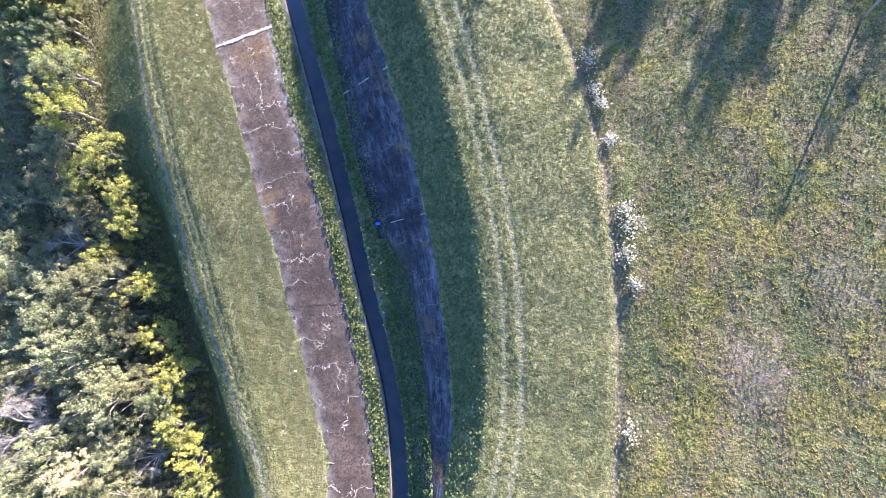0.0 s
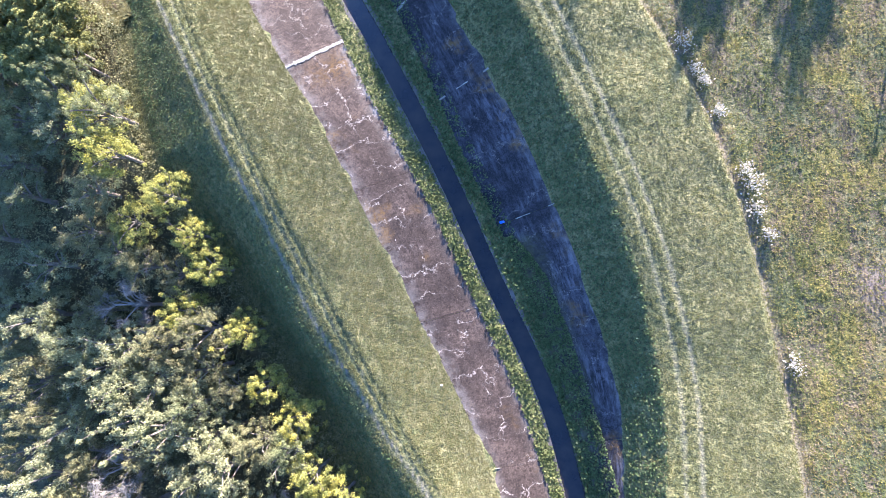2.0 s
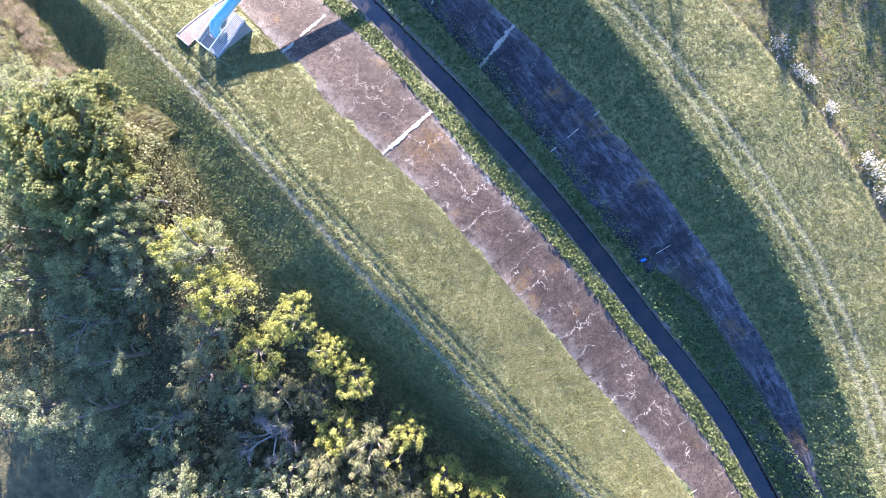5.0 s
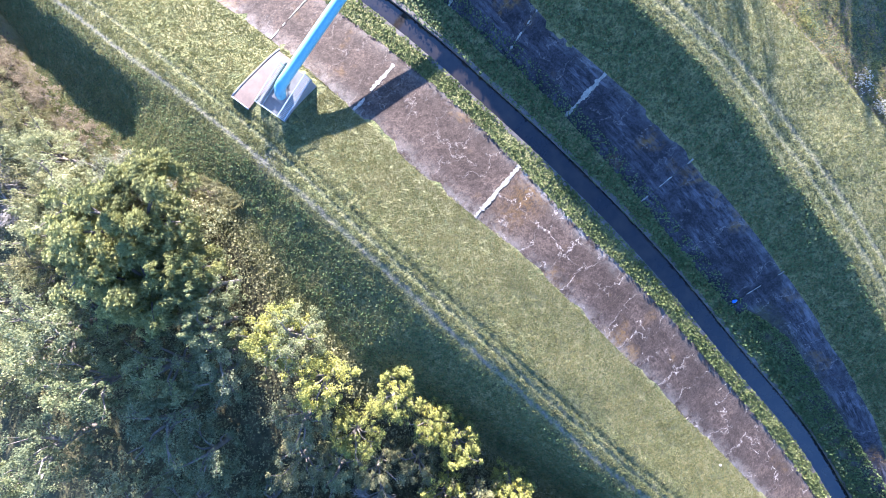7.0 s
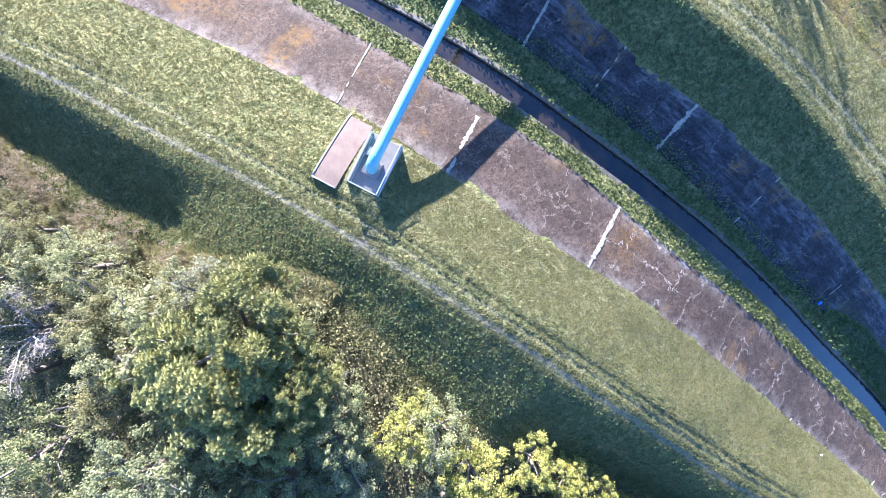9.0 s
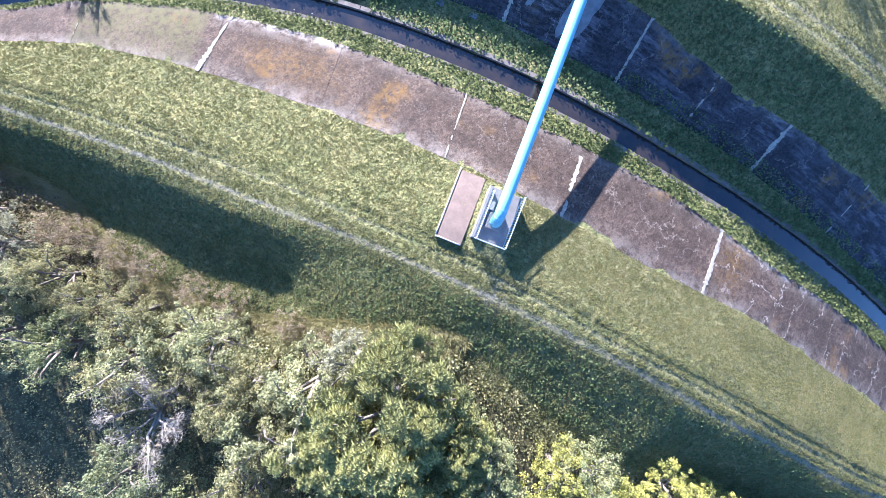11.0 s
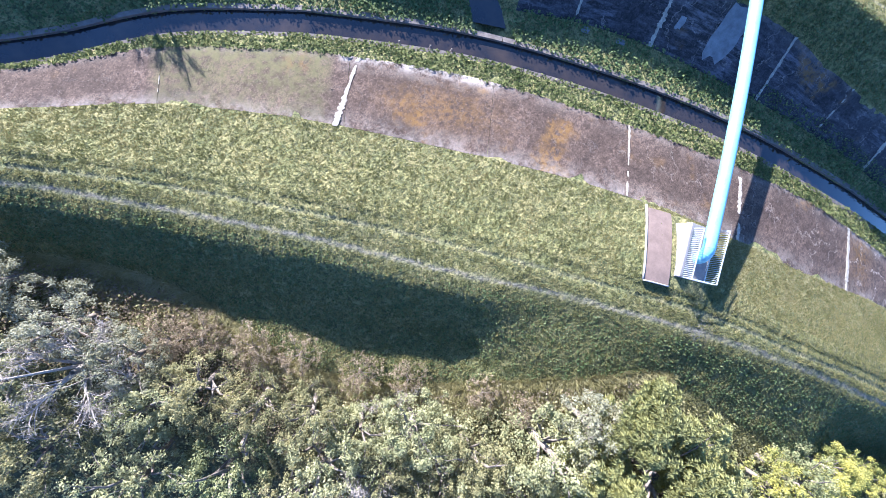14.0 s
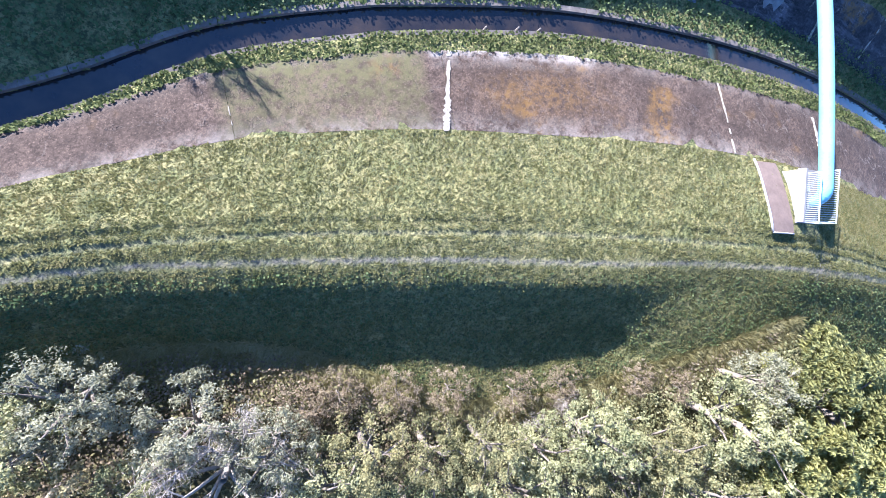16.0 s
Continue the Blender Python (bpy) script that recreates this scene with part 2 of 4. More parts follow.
def make_concrete(name, tone, streaks=0.0):
    """Old cast concrete: blotches, lichen specks, dark crust, moss and pale broken cracks."""
    m, t, b = material(name, 0.92, 0, 0.2)
    p = place(t)
    mid, fine = grain(t, p, 0.55, 5, 0.65), grain(t, p, 9, 4, 0.7)
    c = blend(t, level(t, mid, 0.35, 0.66), tuple(v * 0.6 for v in tone), tuple(v * 1.35 for v in tone))
    c = blend(t, level(t, grain(t, p, 0.27, 5, 0.65), 0.46, 0.60, 0, 0.75), c, tuple(v * 1.75 for v in tone))
    c = blend(t, level(t, grain(t, p, 1.9, 6, 0.75), 0.49, 0.60, 0, 0.8), c, tuple(v * 0.42 for v in tone))
    c = blend(t, level(t, grain(t, p, 4.2, 6, 0.85), 0.50, 0.57, 0, 0.8), c, tuple(v * 0.30 for v in tone))
    c = blend(t, level(t, grain(t, p, 6.5, 4, 0.8), 0.55, 0.66, 0, 0.6), c, tuple(v * 2.6 for v in tone))
    c = blend(t, level(t, fine, 0.40, 0.62, 0, 0.6), c, tuple(v * 0.4 for v in tone))
    if streaks:      # long wash marks and pale bloom along the slabs
        run = t.nodes.new("ShaderNodeCombineXYZ")
        t.links.new(calc(t, "MULTIPLY", attribute(t, "arc"), 0.3), run.inputs[0])
        t.links.new(calc(t, "MULTIPLY", attribute(t, "share"), 7.0), run.inputs[1])
        wash = calc(t, "MULTIPLY", level(t, grain(t, run.outputs[0], 1.6, 5, 0.75), 0.46, 0.62), level(t, grain(t, p, 0.22, 4, 0.65), 0.40, 0.60))
        c = blend(t, calc(t, "MULTIPLY", wash, streaks), c, tuple(v * 3.2 for v in tone))
    moss = calc(t, "MULTIPLY", level(t, grain(t, p, 0.16, 3), 0.58, 0.68), level(t, grain(t, p, 1.6, 5, 0.7), 0.42, 0.58))
    moss = calc(t, "MAXIMUM", moss, calc(t, "MULTIPLY", attribute(t, "mossy"), level(t, grain(t, p, 2.2, 5, 0.75), 0.42, 0.56)))
    c = blend(t, calc(t, "MULTIPLY", moss, 0.75), c, (0.155, 0.088, 0.024))
    # cracks run across the slab every few metres, and one wanders along it
    away = calc(t, "MULTIPLY", calc(t, "SUBTRACT", grain(t, p, 0.45, 6, 0.62), 0.5), 7.0)
    run = calc(t, "FRACT", calc(t, "DIVIDE", calc(t, "ADD", attribute(t, "arc"), away), 2.9), 0.0)
    cross = level(t, calc(t, "ABSOLUTE", calc(t, "SUBTRACT", run, 0.5), 0.0), 0.010, 0.030, 1, 0)
    away = calc(t, "MULTIPLY", calc(t, "SUBTRACT", grain(t, p, 0.6, 6, 0.65), 0.5), 0.7)
    down = level(t, calc(t, "ABSOLUTE", calc(t, "SUBTRACT", calc(t, "ADD", attribute(t, "share"), away), 0.5), 0.0), 0.004, 0.013, 1, 0)
    cross = calc(t, "MULTIPLY", cross, level(t, grain(t, p, 0.35, 3), 0.42, 0.52, 0.05, 1))
    down = calc(t, "MULTIPLY", down, level(t, grain(t, p, 0.3, 3), 0.50, 0.56))
    crack = calc(t, "MULTIPLY", calc(t, "MAXIMUM", cross, down), level(t, grain(t, p, 4.0, 4, 0.8), 0.38, 0.54, 0.1, 1))
    c = blend(t, calc(t, "MULTIPLY", crack, attribute(t, "cracked")), c, (0.33, 0.285, 0.245))
    c = blend(t, calc(t, "MULTIPLY", attribute(t, "pale"), level(t, grain(t, p, 0.9, 6, 0.75), 0.40, 0.58)), c, (0.36, 0.325, 0.28))
    c = blend(t, calc(t, "MULTIPLY", attribute(t, "green"), level(t, grain(t, p, 1.5, 5), 0.36, 0.6, 0.2, 1)), c, (0.100, 0.096, 0.040))
    paint(t, b, c)
    bump(t, b, calc(t, "ADD", fine, calc(t, "MULTIPLY", crack, 0.8)), 0.8, 0.05)
    return m


def make_plain(name, a, b_, scale=3.0, rough=0.8, metal=0.0, spec=0.3, relief_=0.3):
    m, t, b = material(name, rough, metal, spec)
    p = place(t)
    f, g = grain(t, p, scale, 5, 0.65), grain(t, p, scale * 7, 3)
    c = blend(t, level(t, f, 0.3, 0.7), a, b_)
    c = blend(t, level(t, g, 0.45, 0.75, 0, 0.35), c, tuple(v * 0.55 for v in a))
    paint(t, b, c)
    bump(t, b, g, relief_, 0.02)
    return m


def make_leaf(name, stops, scale=0.5, shine=0.35):
    """Leaves: each one a little different, with patches over the plant; light passes through them."""
    m, t, b = material(name, 0.8, 0, shine * 0.25)
    g = t.nodes.new("ShaderNodeNewGeometry")
    info = t.nodes.new("ShaderNodeObjectInfo")
    patch = grain(t, place(t), scale, 3)
    f = calc(t, "ADD", calc(t, "MULTIPLY", g.outputs["Random Per Island"], 0.48), calc(t, "MULTIPLY", level(t, patch, 0.3, 0.7), 0.52))
    f = calc(t, "ADD", calc(t, "MULTIPLY", f, 0.86), calc(t, "MULTIPLY", info.outputs["Random"], 0.14))
    c = ramp(t, f, stops)
    paint(t, b, c)
    tr = t.nodes.new("ShaderNodeBsdfTranslucent")
    t.links.new(c, tr.inputs["Color"])
    mix = node(t, "ShaderNodeMixShader", Fac=0.4)
    out = t.nodes["Material Output"]
    t.links.new(b.outputs["BSDF"], mix.inputs[1])
    t.links.new(tr.outputs["BSDF"], mix.inputs[2])
    t.links.new(mix.outputs["Shader"], out.inputs["Surface"])
    return m


def make_water():
    m, t, b = material("stream_water", 0.06, 0, 0.5)
    p = place(t)
    c = blend(t, level(t, grain(t, p, 0.5, 4), 0.35, 0.7), (0.012, 0.012, 0.014), (0.034, 0.026, 0.020))
    paint(t, b, c)
    bump(t, b, grain(t, p, 5, 3), 0.12, 0.03)
    return m


GROUND = make_ground()
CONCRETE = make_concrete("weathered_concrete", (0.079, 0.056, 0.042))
# far bank's copy of the concrete, darkened and greyed to deepen its shade
SHADED_CONCRETE = make_concrete("shaded_grey_concrete", (0.040, 0.037, 0.040), 0.9)
MORTAR = make_plain("white_mortar", (0.36, 0.33, 0.27), (0.17, 0.15, 0.12), 3.5, 0.9)
PIER = make_plain("pier_concrete", (0.258, 0.248, 0.234), (0.179, 0.169, 0.160), 1.2, 0.9)
PAD = make_plain("pad_concrete", (0.165, 0.122, 0.100), (0.105, 0.078, 0.064), 1.0, 0.9)
KERB = make_plain("kerb_concrete", (0.42, 0.40, 0.37), (0.26, 0.24, 0.22), 1.5, 0.9)
PIPE = make_plain("turquoise_paint", (0.156, 0.370, 0.423), (0.203, 0.417, 0.460), 0.8, 0.38, 0.0, 0.5, 0.08)
FENCE = make_plain("pale_painted_steel", (0.62, 0.68, 0.70), (0.45, 0.50, 0.52), 3.0, 0.5, 0.2, 0.5, 0.1)
WATER = make_water()
BARK = make_plain("grey_bark", (0.13, 0.105, 0.08), (0.22, 0.19, 0.155), 4.0, 0.95)
WHITE_BARK = make_plain("pale_bark", (0.36, 0.32, 0.265), (0.23, 0.20, 0.165), 4.0, 0.9)
TIMBER = make_plain("weathered_timber", (0.20, 0.16, 0.12), (0.30, 0.26, 0.21), 5.0, 0.9)
BLUE = make_plain("blue_plastic", (0.02, 0.10, 0.45), (0.03, 0.14, 0.55), 3.0, 0.4, 0, 0.5)
EDGING = make_plain("edging_concrete", (0.19, 0.165, 0.14), (0.10, 0.085, 0.075), 1.5, 0.9)
PATCH = make_plain("patch_concrete", (0.20, 0.205, 0.21), (0.11, 0.11, 0.115), 1.6, 0.9)
STONE = make_plain("pale_stone", (0.55, 0.52, 0.46), (0.40, 0.37, 0.32), 2.0, 0.95)
GRASS = make_leaf("grass_blades", [(0.12, (0.096, 0.104, 0.037)), (0.45, (0.158, 0.157, 0.058)), (0.75, (0.218, 0.197, 0.079)), (1.0, (0.271, 0.234, 0.119))], 0.35, 0.1)
DRYGRASS = make_leaf("dry_grass_blades", [(0.1, (0.152, 0.140, 0.055)), (0.55, (0.271, 0.246, 0.106)), (0.95, (0.368, 0.334, 0.180))], 0.3, 0.1)
WEED = make_leaf("bank_weeds", [(0.1, (0.059, 0.080, 0.026)), (0.5, (0.133, 0.152, 0.052)), (0.8, (0.221, 0.228, 0.088)), (0.98, (0.331, 0.327, 0.218))], 0.4, 0.35)
FIELD = make_leaf("field_weeds", [(0.15, (0.059, 0.081, 0.029)), (0.40, (0.140, 0.158, 0.056)), (0.55, (0.252, 0.224, 0.056)), (0.72, (0.231, 0.168, 0.098)), (1.0, (0.336, 0.287, 0.189))], 0.22, 0.1)
FLUFF = make_leaf("seed_heads", [(0.1, (0.289, 0.264, 0.187)), (0.9, (0.595, 0.552, 0.442))], 0.6, 0.1)
LUSH = make_leaf("lush_weeds", [(0.1, (0.053, 0.081, 0.030)), (0.45, (0.106, 0.145, 0.053)), (0.75, (0.170, 0.200, 0.085)), (0.98, (0.255, 0.281, 0.162))], 0.7, 0.5)
LEAVES = {
    "Y": make_leaf("yellowing_leaves", [(0.15, (0.129, 0.148, 0.046)), (0.45, (0.267, 0.269, 0.077)), (0.68, (0.416, 0.382, 0.091)), (0.88, (0.634, 0.538, 0.082))], 0.5),
    "B": make_leaf("grey_green_leaves", [(0.1, (0.130, 0.147, 0.069)), (0.5, (0.279, 0.281, 0.138)), (0.9, (0.456, 0.430, 0.228))], 0.4),
    "S": make_leaf("silvery_leaves", [(0.1, (0.140, 0.144, 0.084)), (0.5, (0.279, 0.274, 0.177)), (0.9, (0.419, 0.409, 0.288))], 0.4),
    "O": make_leaf("olive_leaves", [(0.1, (0.102, 0.108, 0.050)), (0.5, (0.219, 0.209, 0.098)), (0.85, (0.353, 0.312, 0.149)), (1.0, (0.409, 0.302, 0.177))], 0.35),
    "D": make_leaf("green_leaves", [(0.1, (0.102, 0.126, 0.060)), (0.55, (0.242, 0.256, 0.116)), (0.95, (0.446, 0.405, 0.200))], 0.4),
    "K": make_leaf("dark_leaves", [(0.1, (0.086, 0.104, 0.054)), (0.6, (0.199, 0.216, 0.109)), (0.95, (0.379, 0.372, 0.199))], 0.4),
    "C": make_leaf("feathery_leaves", [(0.1, (0.177, 0.186, 0.079)), (0.5, (0.353, 0.353, 0.130)), (0.85, (0.521, 0.493, 0.177)), (1.0, (0.614, 0.549, 0.195))], 0.3),
    "P": make_leaf("straw_leaves", [(0.1, (0.363, 0.307, 0.153)), (0.9, (0.670, 0.586, 0.335))], 0.4),
    "R": make_leaf("brown_leaves", [(0.1, (0.140, 0.110, 0.073)), (0.6, (0.288, 0.233, 0.153)), (0.95, (0.428, 0.367, 0.256))], 0.5),
}


# ---- mesh helpers ----
def mesh_from(name, verts, faces, mat, smooth=False):
    me = bpy.data.meshes.new(name)
    me.from_pydata([tuple(v) for v in verts], [], faces)
    me.materials.append(mat)
    if smooth:
        me.shade_smooth()
    return me


def fast_mesh(name, co, tri, mat):
    """A mesh of triangles from arrays."""
    me = bpy.data.meshes.new(name)
    me.vertices.add(len(co))
    me.vertices.foreach_set("co", np.asarray(co, np.float32).ravel())
    me.loops.add(3 * len(tri))
    me.loops.foreach_set("vertex_index", np.asarray(tri, np.int32).ravel())
    me.polygons.add(len(tri))
    me.polygons.foreach_set("loop_start", np.arange(0, 3 * len(tri), 3, dtype=np.int32))
    me.polygons.foreach_set("loop_total", np.full(len(tri), 3, np.int32))
    me.update(calc_edges=True)
    me.materials.append(mat)
    return me


def part(name, data, parent=None, label="", m=None):
    ob = new(name, data)
    if m is not None:
        ob.matrix_basis = m
    if parent is not None:
        ob.parent = parent
    if label:
        ob["label"] = label
    return ob


def from_bm(name, bm, mat, smooth=False):
    me = bpy.data.meshes.new(name)
    bmesh.ops.recalc_face_normals(bm, faces=bm.faces)
    bm.to_mesh(me)
    bm.free()
    me.materials.append(mat)
    if smooth:
        me.shade_smooth()
    return me


def box(name, size, mat, bevel=0.02):
    bm = bmesh.new()
    bmesh.ops.create_cube(bm, size=1.0)
    bmesh.ops.scale(bm, vec=size, verts=bm.verts)
    if bevel:
        bmesh.ops.bevel(bm, geom=bm.edges[:], offset=bevel, segments=2, affect="EDGES", profile=0.6)
    return from_bm(name, bm, mat)


def tube(name, points, radii, mat, sides=10, caps=True):
    """A swept tube along points, tapering by radii."""
    pts = [Vector(p) for p in points]
    verts, faces = [], []
    up = None
    for k, p in enumerate(pts):
        d = (pts[min(k + 1, len(pts) - 1)] - pts[max(k - 1, 0)]).normalized()
        if up is None:
            up = d.orthogonal().normalized()
        up = (up - d * up.dot(d)).normalized()
        side = d.cross(up)
        r = radii[k] if hasattr(radii, "__len__") else radii
        for j in range(sides):
            a = 6.28318 * j / sides
            verts.append(p + (up * math.cos(a) + side * math.sin(a)) * r)
    for k in range(len(pts) - 1):
        for j in range(sides):
            a, b = k * sides + j, k * sides + (j + 1) % sides
            faces.append((a, b, b + sides, a + sides))
    if caps:
        faces += [tuple(reversed(range(sides))), tuple(range((len(pts) - 1) * sides, len(pts) * sides))]
    return mesh_from(name, verts, faces, mat, True)


# ---- ground ----
def build_ground():
    fine = np.arange(-8, 52.001, 0.25)
    s = np.concatenate([fine, np.linspace(52, 352, 62)[1:-1]])
    n = np.concatenate([[-150, -120, -95], np.arange(-75, -32, 1.5), np.arange(-32, 27, 0.3), np.arange(27, 60, 1.0), 60 * 1.22 ** np.arange(0, 21)])
    S, N = np.meshgrid(s, n, indexing="ij")
    X, Y = lay(S, N)
    Z = height(S, N)
    ns, nn = S.shape
    co = np.stack([X, Y, Z], -1).reshape(-1, 3)
    i, j = np.meshgrid(np.arange(ns), np.arange(nn - 1), indexing="ij")
    a, b = i * nn + j, ((i + 1) % ns) * nn + j
    tri = np.concatenate([np.stack([a, a + 1, b + 1], -1).reshape(-1, 3), np.stack([a, b + 1, b], -1).reshape(-1, 3)])
    tri = tri[:, ::-1]
    me = fast_mesh("ground", co, tri, GROUND)
    L = {k: line(k, S) for k in LINES}
    wob = 0.35 * ripple(X, Y, 3.0, 11) + 0.2 * ripple(X, Y, 1.1, 12)

    def soft(v, w=0.35):
        return np.clip(v / w * 0.5 + 0.5, 0, 1)

    worn = np.zeros_like(S)
    for rut, wide, much in ((L["rut_out"], 0.17, 0.8), (L["rut_in"], 0.12, 0.25), (L["far_rut"], 0.2, 0.34), (L["far_rut"] + 1.35, 0.22, 0.42)):
        worn = np.maximum(worn, much * np.exp(-((N - rut - 0.1 * wob) / wide) ** 4))
    worn = np.maximum(worn, 0.9 * np.exp(-(((S - 24.0) * 3.0) / 1.0) ** 2 - ((N + 19.5) / 1.1) ** 2))
    dry = np.interp(S, (20, 26), (0.6, 0.3)) * soft(N - (L["slab_top"] - np.interp(S, (0, 14, 22, 26), (4.2, 5.0, 4.0, 2.4)) + 1.2 * wob), 3.0) * (N < L["slab_top"] + 0.2) + 0.25 * soft(N - L["far_rut"] - 2.5 - wob, 2) * (N < L["field"])
    weedy = soft(N - L["field"] - 0.5 - 0.5 * wob, 0.6)
    litter = soft(L["toe"] - 2.2 - N + 1.5 * wob, 2.0)
    bare = np.maximum(np.exp(-(((S - 5.2) * 3.5 / 2.6) ** 2 + ((N - 31.9) / 2.0) ** 2) ** 2 + 0.3 * wob), 0.45 * np.exp(-(((S - 6.9) * 3.5 / 2.0) ** 2 + ((N - 38.3) / 2.2) ** 2) ** 2))
    bare = np.maximum(bare, 0.45 * np.exp(-((N - L["field"] - 0.75 - 0.3 * wob) / 0.4) ** 4))     # stony furrow at the meadow's edge
    bare = np.maximum(bare, 0.75 * np.exp(-((N - L["toe"] + 0.7 + 0.8 * wob) / 1.1) ** 2) * np.clip((S - 24) / 2, 0, 1))     # brown scarp at the bank's foot
    for name, v in (("bare", bare), ("worn", worn), ("dry", dry), ("weedy", weedy), ("litter", litter)):
        at = me.attributes.new(name, "FLOAT", "POINT")
        at.data.foreach_set("value", np.clip(v, 0, 1).astype(np.float32).ravel())
    me.shade_smooth()
    return tagged(new("ground", me), "grassy flood banks with wheel ruts and weedy meadow", "ground", kind="structure")


ground = build_ground()


# ---- stream ----
def strip(name, s, lo, hi, z_of, mat, across=2):
    verts, faces = [], []
    for a in s:
        for k in range(across + 1):
            n = lo(a) + (hi(a) - lo(a)) * k / across
            x, y = lay(a, n)
            verts.append((x, y, z_of(a, n)))
    w = across + 1
    for i in range(len(s) - 1):
        for k in range(across):
            faces.append((i * w + k, i * w + k + 1, (i + 1) * w + k + 1, (i + 1) * w + k)[::-1])
    return mesh_from(name, verts, faces, mat, True)


water = new("water", strip("water", np.arange(-8, 52.01, 0.5), lambda a: line("stream", a) - 1.0, lambda a: line("stream", a) + 1.0, lambda a, n: base(a, n) - 1.55, WATER))
tagged(water, "narrow dark brown stream in a straight-sided bed", "stream", kind="structure")


# ---- concrete linings of the banks ----
def panel(name, s0, s1, low, top, proud, marks, mat, gap=0.005):
    """One bank slab between two joints: a curved plate with thickness; marks(s, u) gives its pale and green shares."""
    s = np.linspace(s0 + gap, s1 - gap, max(3, int((s1 - s0) / 0.35) + 1))
    us = np.linspace(0, 1, 9)
    S, U = np.meshgrid(s, us, indexing="ij")
    lo, hi = line(low, S), line(top, S)
    N = lo + (hi - lo) * U
    X, Y = lay(S, N)
    Z = base(S, N) + relief(S, N) + proud * (1 - 0.9 * U ** 5) + 0.02 * ripple(X, Y, 4.0, 7)
    w, c = len(us), len(s) * len(us)
    verts = [(x, y, z) for x, y, z in zip(X.ravel(), Y.ravel(), Z.ravel())] + [(x, y, z - 0.3) for x, y, z in zip(X.ravel(), Y.ravel(), Z.ravel())]
    faces = []
    flip = hi.flat[0] < lo.flat[0]
    for i in range(len(s) - 1):
        for k in range(w - 1):
            q = (i * w + k, i * w + k + 1, (i + 1) * w + k + 1, (i + 1) * w + k)
            faces.append(q if flip else q[::-1])
    rim = [k for k in range(w)] + [i * w + w - 1 for i in range(1, len(s))] + [(len(s) - 1) * w + k for k in range(w - 2, -1, -1)] + [i * w for i in range(len(s) - 2, 0, -1)]
    for a, b in zip(rim, rim[1:] + rim[:1]):
        faces.append((a, b, b + c, a + c))
    me = mesh_from(name, verts, faces, mat)
    for key, v in zip(("pale", "green", "cracked", "mossy", "arc", "share"), (*[np.clip(q, 0, 1) for q in marks(S, U)], S * 3.03, U)):
        at = me.attributes.new(key, "FLOAT", "POINT")
        at.data.foreach_set("value", np.tile(v.ravel(), 2).astype(np.float32))
    return me


def near_marks(S, U):
    lip = np.exp(-(U / 0.10) ** 2) * (((S > 12.5) & (S < 17.5)) * 0.5 + ((S > 31.0) & (S < 35.5)) * 0.8 + 0.25)
    top = 0.35 * np.exp(-((1 - U) / 0.14) ** 2)
    green = 0.85 * ((S > 35.7) & (S < 40.4)) * (1.05 - 0.7 * U)
    cracked = np.interp(S, (16.5, 18.5, 24, 30), (1.0, 0.45, 0.35, 0.15))
    mossy = 0.9 * np.exp(-(((S - 16.9) / 0.55) ** 2)) * np.clip(1.2 - U, 0, 1) + 0.7 * np.exp(-(((S - 32.5) / 1.6) ** 2)) * np.exp(-(((U - 0.5) / 0.25) ** 2))
    return lip + top, green, cracked, mossy


def far_marks(S, U):
    return 0.25 * np.exp(-((1 - U) / 0.1) ** 2) + 0.0 * S, 0.9 * (S < 9.2) * np.clip(1.3 - 2.0 * U, 0, 1), 0.45 + 0 * S, 0 * S


def apron(label, low, top, joints, marks, mat, proud=0.05):
    thing = tagged(new("bank_lining", None), label, "concrete lining", kind="structure")
    for a, b in zip(joints, joints[1:]):
        part("concrete_slab", panel("concrete_slab", a, b, low, top, proud, marks, mat), thing)
    return thing


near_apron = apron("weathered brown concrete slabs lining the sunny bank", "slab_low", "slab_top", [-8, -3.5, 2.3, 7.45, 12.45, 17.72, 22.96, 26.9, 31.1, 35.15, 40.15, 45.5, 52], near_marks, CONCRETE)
far_apron = apron("weathered concrete slabs lining the shaded bank, coloured darker for its shade", "far_low", "far_top", [-8, -3.0, 2.7, 6.3, 9.75, 14.3, 17.87, 20.5, 22.95, 26.72, 29.07, 30.76], far_marks, SHADED_CONCRETE)
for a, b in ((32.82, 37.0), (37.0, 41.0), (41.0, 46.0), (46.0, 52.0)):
    part("concrete_slab", panel("concrete_slab", a, b, "far_low", "far_top", 0.05, far_marks, SHADED_CONCRETE), far_apron)


